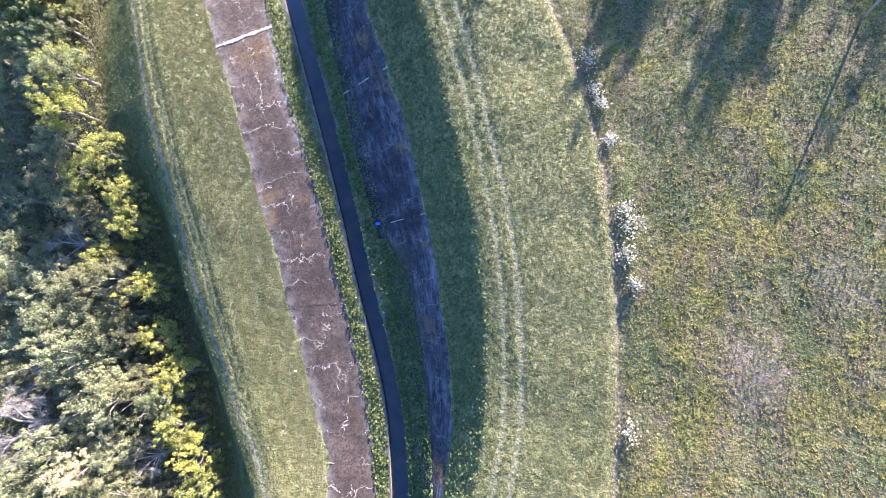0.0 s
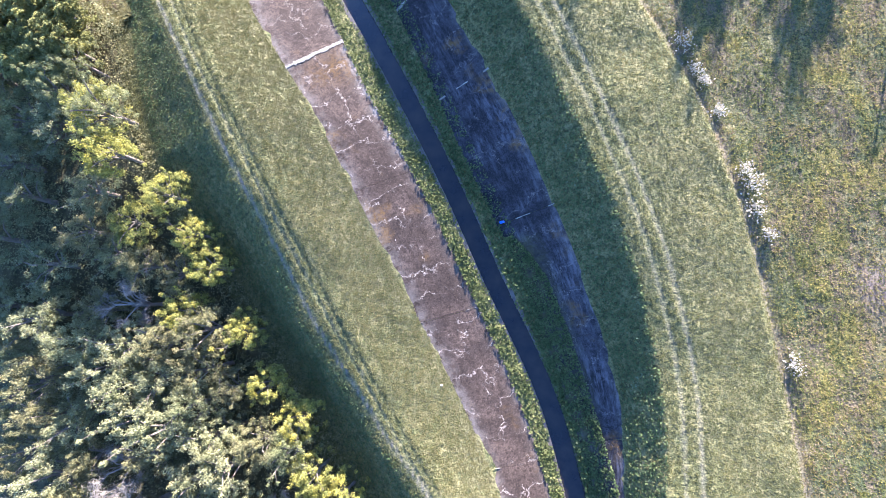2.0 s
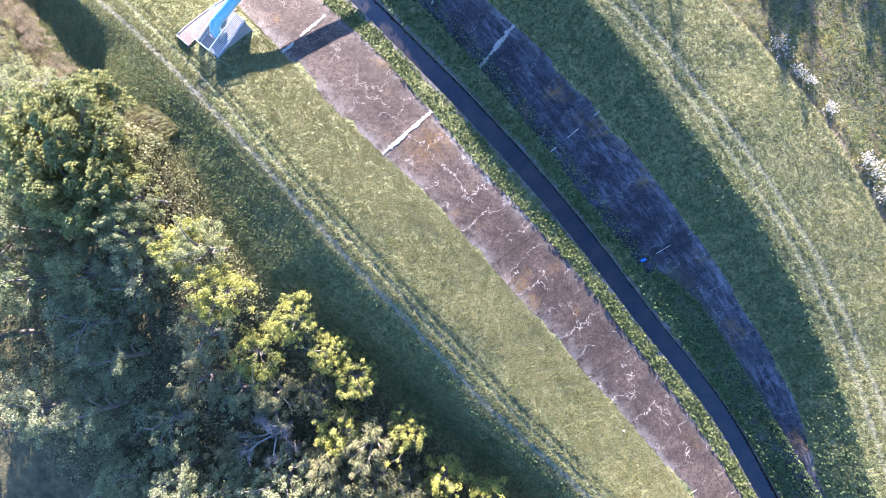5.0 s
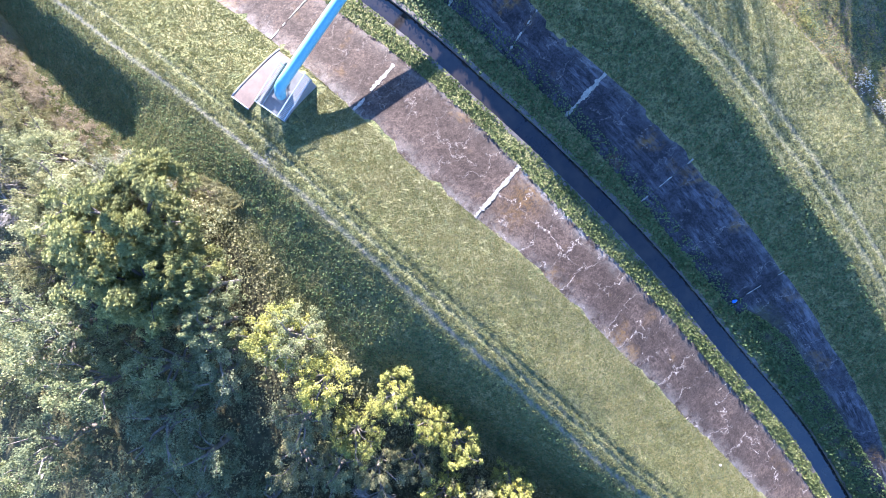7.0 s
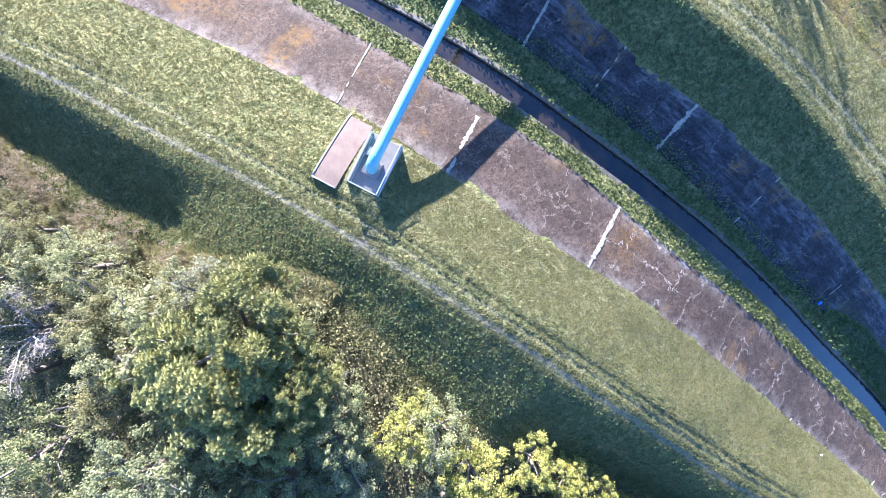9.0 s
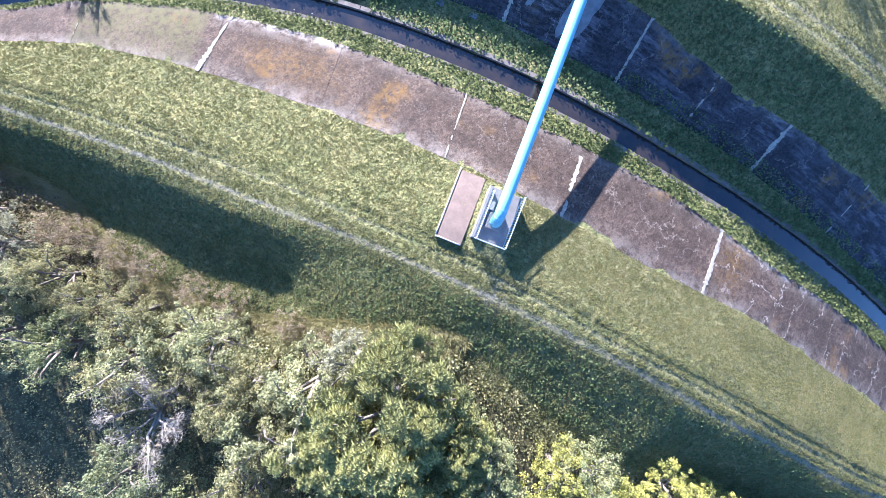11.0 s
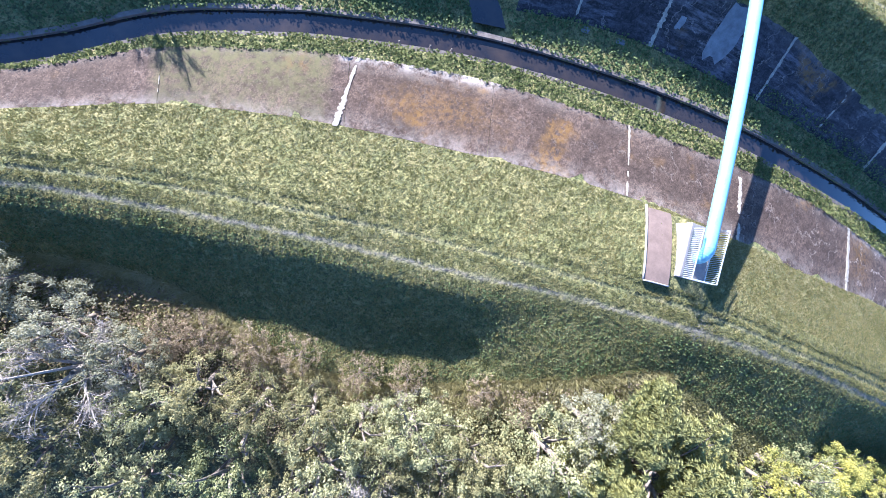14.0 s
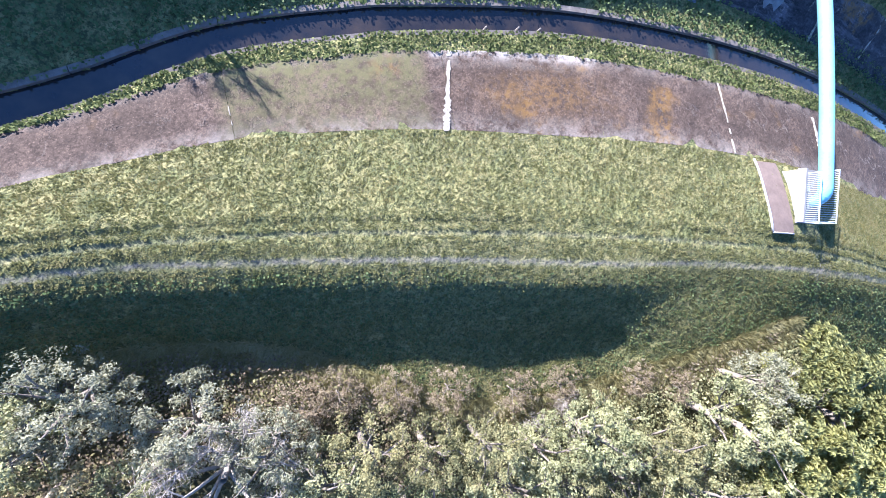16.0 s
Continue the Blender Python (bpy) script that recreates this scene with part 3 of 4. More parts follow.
def mortar(parent, s, low, top, wide, whole, seed, drift=0.0):
    """A joint filled with pale mortar, broken away in places."""
    r = random.Random(seed)
    u = 0.0
    while u < 1.0:
        step = r.uniform(0.05, 0.14)
        if r.random() < whole:
            bm = bmesh.new()
            rim = []
            half = wide * r.uniform(0.3, 0.62)
            for k in range(14):
                a = 6.283 * k / 14
                sq = 1 / max(abs(math.cos(a)), abs(math.sin(a))) ** 0.8
                du, dw = step * 0.56 * math.cos(a) * sq * r.uniform(0.85, 1.1), half * math.sin(a) * sq * r.uniform(0.45, 1.3)
                uu = min(1.0, max(0.0, u + step / 2 + du))
                lo, hi = float(line(low, s)), float(line(top, s))
                n = lo + (hi - lo) * uu
                sa = s + drift * uu + math.degrees(dw / (BEND + n))
                x, y = lay(sa, n)
                rim.append(bm.verts.new((x, y, float(base(sa, n) + relief(sa, n)) + 0.085)))
            f = bm.faces.new(rim)
            ext = bmesh.ops.extrude_face_region(bm, geom=[f])
            bmesh.ops.translate(bm, vec=(0, 0, -0.07), verts=[v for v in ext["geom"] if isinstance(v, bmesh.types.BMVert)])
            part("mortar_patch", from_bm("mortar_patch", bm, MORTAR), parent)
        u += step


for s, wide, whole, seed, drift in ((17.8, 0.46, 1.0, 1, -0.14), (23.02, 0.38, 0.8, 2, -0.1), (26.95, 0.16, 0.8, 3, -0.08), (34.92, 0.46, 0.72, 4, 0.47), (40.15, 0.08, 0.25, 5, 0.0), (12.45, 0.08, 0.25, 6, 0.0), (7.45, 0.07, 0.2, 7, 0.0), (2.3, 0.07, 0.2, 8, 0.0)):
    mortar(near_apron, s, "slab_low", "slab_top", wide, whole, seed, drift)
for s, wide, whole, seed in ((17.87, 0.42, 0.97, 11), (22.95, 0.34, 0.97, 12), (26.72, 0.45, 0.97, 13), (20.5, 0.2, 0.5, 14), (14.3, 0.16, 0.45, 15), (9.75, 0.12, 0.4, 16), (29.07, 0.2, 0.5, 17)):
    mortar(far_apron, s, "far_low", "far_top", wide, whole, seed)


# ---- pipe crossing ----
def on_plan(s, n, z):
    x, y = lay(s, n)
    return Vector((float(x), float(y), z))


PIPE_A, PIPE_B = Vector((-32.85, 35.55)), Vector((-11.0, 46.65))
ALONG = (PIPE_B - PIPE_A).normalized()
TURN_Z = math.degrees(math.atan2(ALONG.y, ALONG.x))
GROUND_A, GROUND_B = float(base(24.9, -12.7) + relief(24.9, -13.5)), float(base(24.9, 12.0) + relief(24.9, 12.0))
TOP_A, TOP_B = 9.95, 8.3


def pipe_points():
    pts = []
    for k in range(7):                     # the bend out of the near pier
        a = radians(90 * (1 - k / 6))
        pts.append((0.35 - 0.95 * math.cos(radians(90 * k / 6)), TOP_A - 0.95 + 0.95 * math.sin(radians(90 * k / 6))))
    pts.insert(0, (-0.6, TOP_A - 2.4))
    reach = (PIPE_B - PIPE_A).length
    for k in range(1, 24):
        u = k / 24
        pts.append((0.4 + (reach - 0.8) * u, TOP_A + (TOP_B - TOP_A) * u + 0.25 * math.sin(math.pi * u)))
    for k in range(7):
        b = radians(90 * k / 6)
        pts.append((reach - 0.35 + 0.75 * math.sin(b), TOP_B - 0.75 + 0.75 * math.cos(b)))
    pts.append((reach + 0.4, TOP_B - 2.4))
    return [(*(PIPE_A + ALONG * d), z) for d, z in pts]


pipeline = tagged(new("pipeline", None), "turquoise painted steel pipe arching over the stream", "pipe")
part("pipe", tube("pipe", pipe_points(), 0.47, PIPE, 32), pipeline)


def ring(at, along, radius, wide, mat):
    bm = bmesh.new()
    bmesh.ops.create_cone(bm, cap_ends=True, segments=28, radius1=radius, radius2=radius, depth=wide)
    bmesh.ops.bevel(bm, geom=bm.edges[:], offset=0.012, segments=1, affect="EDGES")
    me = from_bm("weld_collar", bm, mat)
    turn = Vector(along).to_track_quat("Z", "Y").to_matrix().to_4x4()
    return part("weld_collar", me, pipeline, "", Matrix.Translation(at) @ turn)


ppts = [Vector(p) for p in pipe_points()]
for k in (3, 5, 7, len(ppts) - 9, len(ppts) - 6, len(ppts) - 4):
    ring(ppts[k], ppts[k + 1] - ppts[k - 1], 0.486, 0.06, PIPE)


def bar_fence(parent, length, high, spacing, m, lean=0.0):
    """A run of upright bars between two rails, as one panel with posts."""
    bm = bmesh.new()

    def bar(x0, y0, z0, x1, y1, z1, w):
        c = Vector(((x0 + x1) / 2, (y0 + y1) / 2, (z0 + z1) / 2))
        size = (abs(x1 - x0) + w, abs(y1 - y0) + w, abs(z1 - z0) + w)
        bmesh.ops.create_cube(bm, size=1.0, matrix=Matrix.Translation(c) @ Matrix.Diagonal((*size, 1)))

    bar(0, 0, high, length, 0, high, 0.06)
    bar(0, 0, 0.12, length, 0, 0.12, 0.05)
    count = int(length / spacing)
    for k in range(count + 1):
        x = length * k / count
        bar(x, 0, 0.0, x, 0, high, 0.07 if k in (0, count) else 0.03)
    ob = part("bar_panel", from_bm("bar_panel", bm, FENCE), parent, "pale painted steel bars", m)
    return ob


def pier(name, at, turn, top, foot, size, fences):
    """A concrete pier with a coping, and bar fences on its edges."""
    long, wide = size
    thing = tagged(new(name, None), "pale concrete pipe pier fenced with upright steel bars", "pier", "pipe piers")
    thing.matrix_basis = pose(at.x, at.y, top, 0, 0, turn)
    part("block", box("block", (long - 0.16, wide - 0.16, top - foot + 0.9), PIER, 0.04), thing, "", pose(0, 0, -(top - foot + 0.9) / 2 - 0.14))
    part("coping", box("coping", (long, wide, 0.16), PIER, 0.03), thing, "", pose(0, 0, -0.08))
    part("pipe_socket", box("pipe_socket", (1.35, 1.35, 0.32), PIER, 0.06), thing, "", pose(-0.4, 0, 0.1))
    part("parapet", box("parapet", (long - 0.1, 0.26, 0.42), PIER, 0.03), thing, "whitewashed parapet", pose(0, wide / 2 - 0.15, 0.21))
    part("valve_box", box("valve_box", (0.7, 0.5, 0.3), KERB, 0.03), thing, "", pose(0.75, 0.75, 0.15))
    for x, y, rot, length in fences:
        bar_fence(thing, length, 1.25, 0.15, pose(x, y, 0.0, 0, 0, rot))
    return thing


HL, HW = 2.25, 1.45
near_pier = pier("pipe_pier", PIPE_A - ALONG * 0.15, TURN_Z, TOP_A - 1.05, GROUND_A - 0.6, (2 * HL, 2 * HW),
                 [(-HL + 0.06, -HW + 0.06, 0, 2 * HL - 0.12), (-HL + 0.06, HW - 0.36, 0, 2 * HL - 0.5), (-HL + 0.06, -HW + 0.06, 90, 2 * HW - 0.42)])
far_pier = pier("pipe_pier", PIPE_B + ALONG * 0.5, TURN_Z, TOP_B - 1.4, GROUND_B - 0.6, (3.4, 2 * HW),
                [(-1.64, -HW + 0.06, 0, 3.28), (-1.64, HW - 0.36, 0, 3.28), (1.64, -HW + 0.06, 90, 2 * HW - 0.12)])

# the paved pad beside the near pier, edged with a kerb
pad = tagged(new("paved_pad", None), "reddish concrete pad with a pale kerb beside the pier", "paving", kind="structure")
pad_s = np.linspace(25.5, 26.25, 5)
part("pad_slab", strip("pad_slab", pad_s, lambda a: -16.5, lambda a: -10.5, lambda a, n: float(base(a, n) + relief(a, n)) + 0.09, PAD, 8), pad)
kerb_pts = [on_plan(26.3, n, float(base(26.3, n) + relief(26.3, n)) + 0.1) for n in np.linspace(-16.5, -10.3, 12)]
part("kerb", tube("kerb", kerb_pts, 0.09, KERB, 4), pad)
kerb_pts = [on_plan(a, -16.55, float(base(a, -16.55) + relief(a, -16.55)) + 0.1) for a in np.linspace(25.5, 26.3, 6)]
part("kerb", tube("kerb", kerb_pts, 0.08, KERB, 4), pad)


# ---- trees ----
def leaf_cloud(centres, radii, count, size, r, droop=0.35, long=1.6, shell=0.55):
    """Leaves as small folded blades in clumps: arrays of corners and triangles."""
    c = r.randint(0, len(centres), count)
    d = r.normal(size=(count, 3))
    d /= np.linalg.norm(d, axis=1)[:, None]
    rad = r.uniform(shell, 1.0, count) ** 0.7
    p = centres[c] + d * (radii[c] * rad)[:, None] * np.array([1, 1, 0.8])
    out = d * 0.8 + r.normal(size=(count, 3)) * 0.55 + np.array([0, 0, 0.45])
    out /= np.linalg.norm(out, axis=1)[:, None]
    along = np.cross(out, r.normal(size=(count, 3)))
    along[:, 2] -= droop
    along /= np.linalg.norm(along, axis=1)[:, None]
    side = np.cross(out, along)
    side /= np.linalg.norm(side, axis=1)[:, None] + 1e-9
    w = size * r.uniform(0.6, 1.3, count)[:, None]
    tip, tail = p + along * w * long * 0.5, p - along * w * long * 0.5
    lift = out * w * 0.12
    a, b = p + side * w * 0.5 + lift, p - side * w * 0.5 + lift
    co = np.stack([tail, a, tip, b], 1).reshape(-1, 3)
    k = np.arange(count)[:, None] * 4
    tri = np.concatenate([k + np.array([[0, 1, 2]]), k + np.array([[0, 2, 3]])])
    return co, tri


def rosettes(centres, radii, count, reach, r):
    """Long feathery leaves hanging in stars from the shoot tips, as on a tree of heaven."""
    cos, tris, base_i = [], [], 0
    for _ in range(count):
        c = r.randint(0, len(centres))
        d = r.normal(size=3) + np.array([0, 0, 0.6])
        d /= np.linalg.norm(d)
        p = centres[c] + d * radii[c] * np.array([1, 1, 0.8])
        for k in range(9):
            a = 6.283 * (k + r.uniform(-0.3, 0.3)) / 9
            h = np.array([math.cos(a), math.sin(a), r.uniform(-0.1, 0.5)])
            side = np.array([-math.sin(a), math.cos(a), 0])
            L = reach * r.uniform(0.7, 1.15)
            w = L * 0.14
            m1, m2 = p + h * L * 0.5 + np.array([0, 0, 0.05]), p + h * L - np.array([0, 0, 0.35 * L])
            cos += [p, m1 + side * w, m2, m1 - side * w]
            tris += [(base_i, base_i + 1, base_i + 2), (base_i, base_i + 2, base_i + 3)]
            base_i += 4
    return np.array(cos), np.array(tris)


def limbs(r, high, spread, count, bare):
    """Tapered limbs from a trunk: lists of point runs with radii, and their tips."""
    runs, tips = [], []
    trunk = [Vector((0, 0, -0.6)), Vector((r.uniform(-0.1, 0.1), r.uniform(-0.1, 0.1), high * 0.3)), Vector((r.uniform(-0.25, 0.25), r.uniform(-0.25, 0.25), high * 0.62))]
    thick = 0.035 * high
    runs.append((trunk, [thick * 1.25, thick, thick * 0.7]))
    for k in range(count):
        a = 6.283 * k / count + r.uniform(-0.4, 0.4)
        z0 = high * r.uniform(0.25, 0.6)
        start = Vector((0, 0, z0))
        far = spread * r.uniform(0.55, 1.0)
        end = Vector((math.cos(a) * far, math.sin(a) * far, min(high, z0 + high * r.uniform(0.2, 0.45))))
        mid = start.lerp(end, 0.5) + Vector((r.uniform(-0.3, 0.3), r.uniform(-0.3, 0.3), high * 0.07))
        runs.append(([start, mid, end], [thick * 0.55, thick * 0.35, thick * 0.12]))
        tips.append(end)
        for _ in range(6 if bare else 2):
            q = mid.lerp(end, r.uniform(0, 1))
            e2 = q + Vector((math.cos(a + r.uniform(-1.2, 1.2)), math.sin(a + r.uniform(-1.2, 1.2)), r.uniform(0.1, 0.8))) * spread * r.uniform(0.25, 0.5)
            runs.append(([q, q.lerp(e2, 0.5) + Vector((0, 0, 0.08)), e2], [thick * 0.2, thick * 0.13, thick * 0.05]))
            tips.append(e2)
            if bare:
                for _ in range(5):
                    q3 = q.lerp(e2, r.uniform(0.3, 1))
                    e3 = q3 + Vector((r.uniform(-1, 1), r.uniform(-1, 1), r.uniform(0, 0.9))) * spread * 0.22
                    runs.append(([q3, e3], [thick * 0.08, thick * 0.03]))
    return runs, tips


def wood_mesh(name, runs, mat):
    verts, faces = [], []
    for pts, radii in runs:
        sides = 7 if radii[0] > 0.1 else (4 if radii[0] > 0.02 else 3)
        o = len(verts)
        for p, rad in zip(pts, radii):
            for j in range(sides):
                a = 6.283 * j / sides
                verts.append((p.x + math.cos(a) * rad, p.y + math.sin(a) * rad, p.z + (0.3 * rad * math.sin(a * 2))))
        for k in range(len(pts) - 1):
            for j in range(sides):
                x, y = o + k * sides + j, o + k * sides + (j + 1) % sides
                faces.append((x, y, y + sides, x + sides))
    return mesh_from(name, verts, faces, mat, True)


TREE_WORDS = {
    "Y": ("tree", "small tree with yellowing green leaves at the wood's edge"), "B": ("tree", "bushy tree with grey-green leaves"), "S": ("tree", "rounded tree with pale silvery leaves"),
    "O": ("tree", "olive green tree thinning for autumn"), "D": ("tree", "dense green leafy tree"), "K": ("tree", "dark green leafy tree in the wood"),
    "C": ("tree", "broad tree with long feathery yellow-green leaves"), "P": ("tree", "tree with pale straw-coloured dry leaves"), "R": ("shrub", "low brown withered shrub at the bank's foot"),
    "N": ("bare_tree", "leafless tree with pale bare branches"), "T": ("bare_tree", "tuft of pale dead stems"),
}


def tree_kind(kind, seed):
    """One tree of a kind, about 3 m in crown radius, at the origin."""
    r, rr = np.random.RandomState(seed), random.Random(seed)
    name, words = TREE_WORDS[kind]
    thing = tagged(new(name, None), words, "shrub" if kind == "R" else "tree", "trees of the wood")
    bare = kind in "NT"
    high = {"R": 2.6, "T": 2.0, "N": 6.5, "Y": 6.0}.get(kind, 7.0)
    runs, tips = limbs(rr, high, 2.9, 9 if bare else 7, bare)
    part("trunk", wood_mesh("trunk", runs, WHITE_BARK if bare else BARK), thing)
    if bare:
        ends = np.array([np.array(t) for t in tips])
        co, tri = leaf_cloud(ends, r.uniform(0.4, 0.9, len(ends)), 4200, 0.02, r, droop=-0.2, long=15.0, shell=0.0)
        part("twig_crown", fast_mesh("twig_crown", co, tri, WHITE_BARK), thing)
    if not bare:
        centres = [np.array(t) for t in tips]
        for _ in range(70):
            a, d = rr.uniform(0, 6.283), 2.85 * math.sqrt(rr.random())
            lobe = 1 + 0.16 * math.sin(3 * a + seed) + 0.1 * math.sin(5 * a + 2 * seed)
            top = high * (1.0 - 0.5 * (d / 2.9) ** 2) * rr.uniform(0.72, 1.08)
            centres.append(np.array([math.cos(a) * d * lobe, math.sin(a) * d * lobe, top]))
            if rr.random() < 0.5:          # a shoot that stands out of the crown
                centres.append(np.array([math.cos(a) * d * lobe + rr.uniform(-0.2, 0.2), math.sin(a) * d * lobe + rr.uniform(-0.2, 0.2), top + rr.uniform(0.2, 0.6)]))
        for _ in range(14):
            a, d = rr.uniform(0, 6.283), rr.uniform(1.3, 2.8)
            centres.append(np.array([math.cos(a) * d, math.sin(a) * d, high * rr.uniform(0.15, 0.6)]))
        centres = np.array(centres)
        radii = r.uniform(0.22, 0.62, len(centres))
        if kind == "C":
            co, tri = rosettes(centres, radii, 2000, 0.27, r)
        else:
            size = {"S": 0.08, "R": 0.10, "Y": 0.115}.get(kind, 0.095)
            count = {"R": 3400, "S": 9000}.get(kind, 9000)
            co, tri = leaf_cloud(centres, radii, count, size, r, long={"S": 2.4, "B": 2.0}.get(kind, 1.5), shell=0.2)
        part("crown", fast_mesh("crown", co, tri, LEAVES[kind]), thing)
    return thing


TREES = [
    (19.1, -28.7, "D", 2.9), (15.1, -33.2, "Y", 2.8), (15.8, -38.9, "O", 2.8), (15.2, -27.4, "Y", 2.3), (12.0, -27.0, "Y", 2.3), (12.0, -38.2, "N", 2.8), (11.2, -44.8, "B", 3.2), (10.6, -31.5, "Y", 2.4),
    (9.1, -26.0, "Y", 2.2), (8.4, -39.9, "B", 3.2), (7.5, -48.1, "B", 3.2), (6.1, -36.2, "B", 3.2), (6.8, -25.1, "Y", 2.3), (4.7, -44.0, "N", 2.7), (2.6, -42.6, "N", 3.8), (5.2, -22.6, "Y", 2.4),
    (4.0, -30.8, "B", 3.0), (3.1, -22.1, "Y", 2.3), (2.1, -19.6, "Y", 2.3), (1.1, -33.0, "P", 3.0), (1.6, -26.3, "N", 2.2), (18.6, -43.5, "K", 3.2), (20.3, -36.6, "K", 3.0), (13.5, -27.2, "Y", 2.1),
    (13.3, -34.6, "O", 2.7), (9.7, -34.3, "O", 2.7), (8.1, -31.4, "O", 2.8), (4.7, -26.7, "O", 2.5), (0.8, -18.3, "Y", 2.3), (-0.5, -17.2, "Y", 2.3), (-0.3, -23.2, "O", 2.8), (-2.3, -28.1, "B", 3.2),
    (28.1, -31.1, "B", 3.6), (32.1, -31.9, "B", 3.4), (26.3, -42.5, "K", 4.0), (20.7, -43.7, "K", 4.2), (23.7, -52.1, "K", 3.8), (19.5, -53.1, "B", 3.6), (29.4, -36.2, "B", 3.5), (25.6, -30.1, "C", 5.2),
    (26.6, -33.9, "C", 4.2), (24.1, -33.3, "C", 4.0), (27.2, -28.3, "S", 2.8), (30.2, -33.3, "O", 3.5), (33.8, -39.8, "N", 3.8), (30.8, -36.3, "O", 3.3), (29.1, -40.8, "O", 3.6), (26.6, -46.0, "D", 3.6),
    (31.0, -47.9, "D", 4.0), (34.9, -34.7, "B", 3.6), (33.0, -35.9, "O", 3.2), (34.0, -44.8, "K", 3.8), (33.0, -53.3, "K", 3.7), (19.6, -30.1, "Y", 2.9), (17.4, -29.9, "Y", 2.6), (20.8, -35.7, "B", 3.1),
    (22.1, -39.4, "D", 3.4), (23.7, -44.1, "D", 3.5), (25.6, -39.3, "D", 3.4), (28.8, -53.0, "B", 3.7), (28.5, -35.4, "O", 3.2), (21.6, -33.3, "D", 2.6), (44.3, -21.0, "S", 2.9), (42.4, -24.6, "S", 3.1),
    (41.9, -27.6, "N", 3.6), (45.8, -22.0, "B", 2.9), (44.0, -28.1, "B", 3.0), (45.7, -26.2, "P", 2.8), (40.8, -27.4, "S", 2.7), (38.7, -29.7, "O", 2.9), (37.0, -31.1, "O", 2.8), (35.4, -31.4, "O", 2.5),
    (39.1, -26.2, "R", 2.0), (37.5, -27.1, "R", 1.9), (36.0, -27.6, "R", 1.8), (34.0, -28.7, "R", 1.8), (32.4, -28.9, "R", 1.7), (32.8, -32.7, "T", 2.4), (30.7, -34.4, "O", 2.4), (40.0, -30.8, "B", 2.9),
    (33.8, -32.6, "B", 2.5), (40.1, -26.5, "R", 2.0), (29.9, -28.8, "R", 1.5), (28.6, -29.6, "R", 1.4), (37.8, -35.7, "D", 3.4), (40.3, -35.7, "B", 3.4), (42.9, -33.0, "O", 3.4), (46.8, -30.2, "B", 3.4),
    (47.7, -22.1, "B", 3.0), (35.3, -37.3, "O", 3.5), (15.3, -45.1, "K", 3.4), (13.1, -48.3, "B", 3.4), (5.1, -51.7, "B", 3.4), (1.1, -49.4, "O", 3.4), (-1.2, -38.7, "B", 3.4), (-3.4, -33.3, "O", 3.4),
    (16.9, -34.9, "K", 2.8), (17.6, -49.2, "K", 3.4), (9.9, -51.1, "O", 3.2), (30.0, -59.4, "B", 3.8), (25.0, -59.8, "D", 3.8), (3.0, -55.9, "B", 3.4), (6.6, -56.7, "O", 3.4), (-0.5, -45.5, "B", 3.2),
    (-0.1, -56.8, "N", 3.2), (9.7, -57.6, "B", 3.4), (13.4, -57.2, "O", 3.4), (-2.8, -41.7, "O", 3.2), (2.2, -37.4, "B", 2.9), (5.3, -31.5, "B", 2.6), (12.4, -31.5, "O", 2.4), (23.4, -30.5, "C", 2.6),
    (22.4, -30.2, "D", 2.3), (7.0, -29.6, "O", 2.3),
    (6.8, -32.8, "B", 2.7), (3.5, -48.7, "O", 3.2), (3.7, -34.4, "B", 2.7), (-1.9, -47.4, "D", 2.5), (-0.3, -52.5, "B", 3.1), (12.3, -42.0, "O", 2.7), (-1.7, -24.4, "B", 2.9), (12.8, -52.1, "O", 2.6),
    (9.6, -42.7, "B", 2.8), (14.4, -37.3, "D", 2.9), (-2.2, -54.0, "B", 3.2), (10.4, -47.8, "O", 2.4), (0.3, -40.8, "B", 2.9), (8.1, -51.5, "O", 2.6), (2.0, -29.2, "B", 2.6), (-0.4, -31.4, "D", 3.0),
    (10.2, -38.8, "B", 3.2), (0.1, -27.1, "O", 3.2), (14.7, -53.9, "B", 3.0), (5.1, -39.4, "O", 2.8), (6.8, -40.1, "B", 2.7), (4.1, -24.0, "D", 2.5), (8.2, -36.1, "B", 2.8), (9.6, -29.3, "O", 2.8),
    (11.5, -53.7, "B", 2.5), (5.5, -46.9, "O", 2.6),
]
PROTOTYPES = {}
for k, (s, n, kind, rad) in enumerate(TREES):
    variants = 3 if kind in "YBOD" else 2
    key = (kind, k % variants)
    at = spot(s, n, -0.1)
    grow = rad / 3.0
    tall = 1.0 if n > -30.5 or s > 21.5 else float(np.interp(s, (11, 14, 21, 21.5), (1.12, 0.66, 0.7, 1.0)))     # the dark trees stand lower than the scrub's crest
    m = Matrix.Translation(at) @ Matrix.Rotation(k * 2.399, 4, "Z") @ Matrix.Diagonal((grow, grow, tall * grow ** 0.6 * (0.9 + 0.25 * ((k * 37) % 10) / 10), 1))
    if key not in PROTOTYPES:
        PROTOTYPES[key] = tree_kind(kind, 100 + 7 * len(PROTOTYPES))
        PROTOTYPES[key].matrix_basis = m
    else:
        src = PROTOTYPES[key]
        keep = src.matrix_basis.copy()
        src.matrix_basis = Matrix.Identity(4)
        copy_thing(src, m)
        src.matrix_basis = keep


# ---- grass and weeds ----
def scatter(count, s0, s1, n_lo, n_hi, r):
    """Places spread evenly between two lines of the plan."""
    s = r.uniform(s0, s1, count)
    lo, hi = n_lo(s), n_hi(s)
    n = lo + (hi - lo) * r.uniform(0, 1, count)
    return s, n


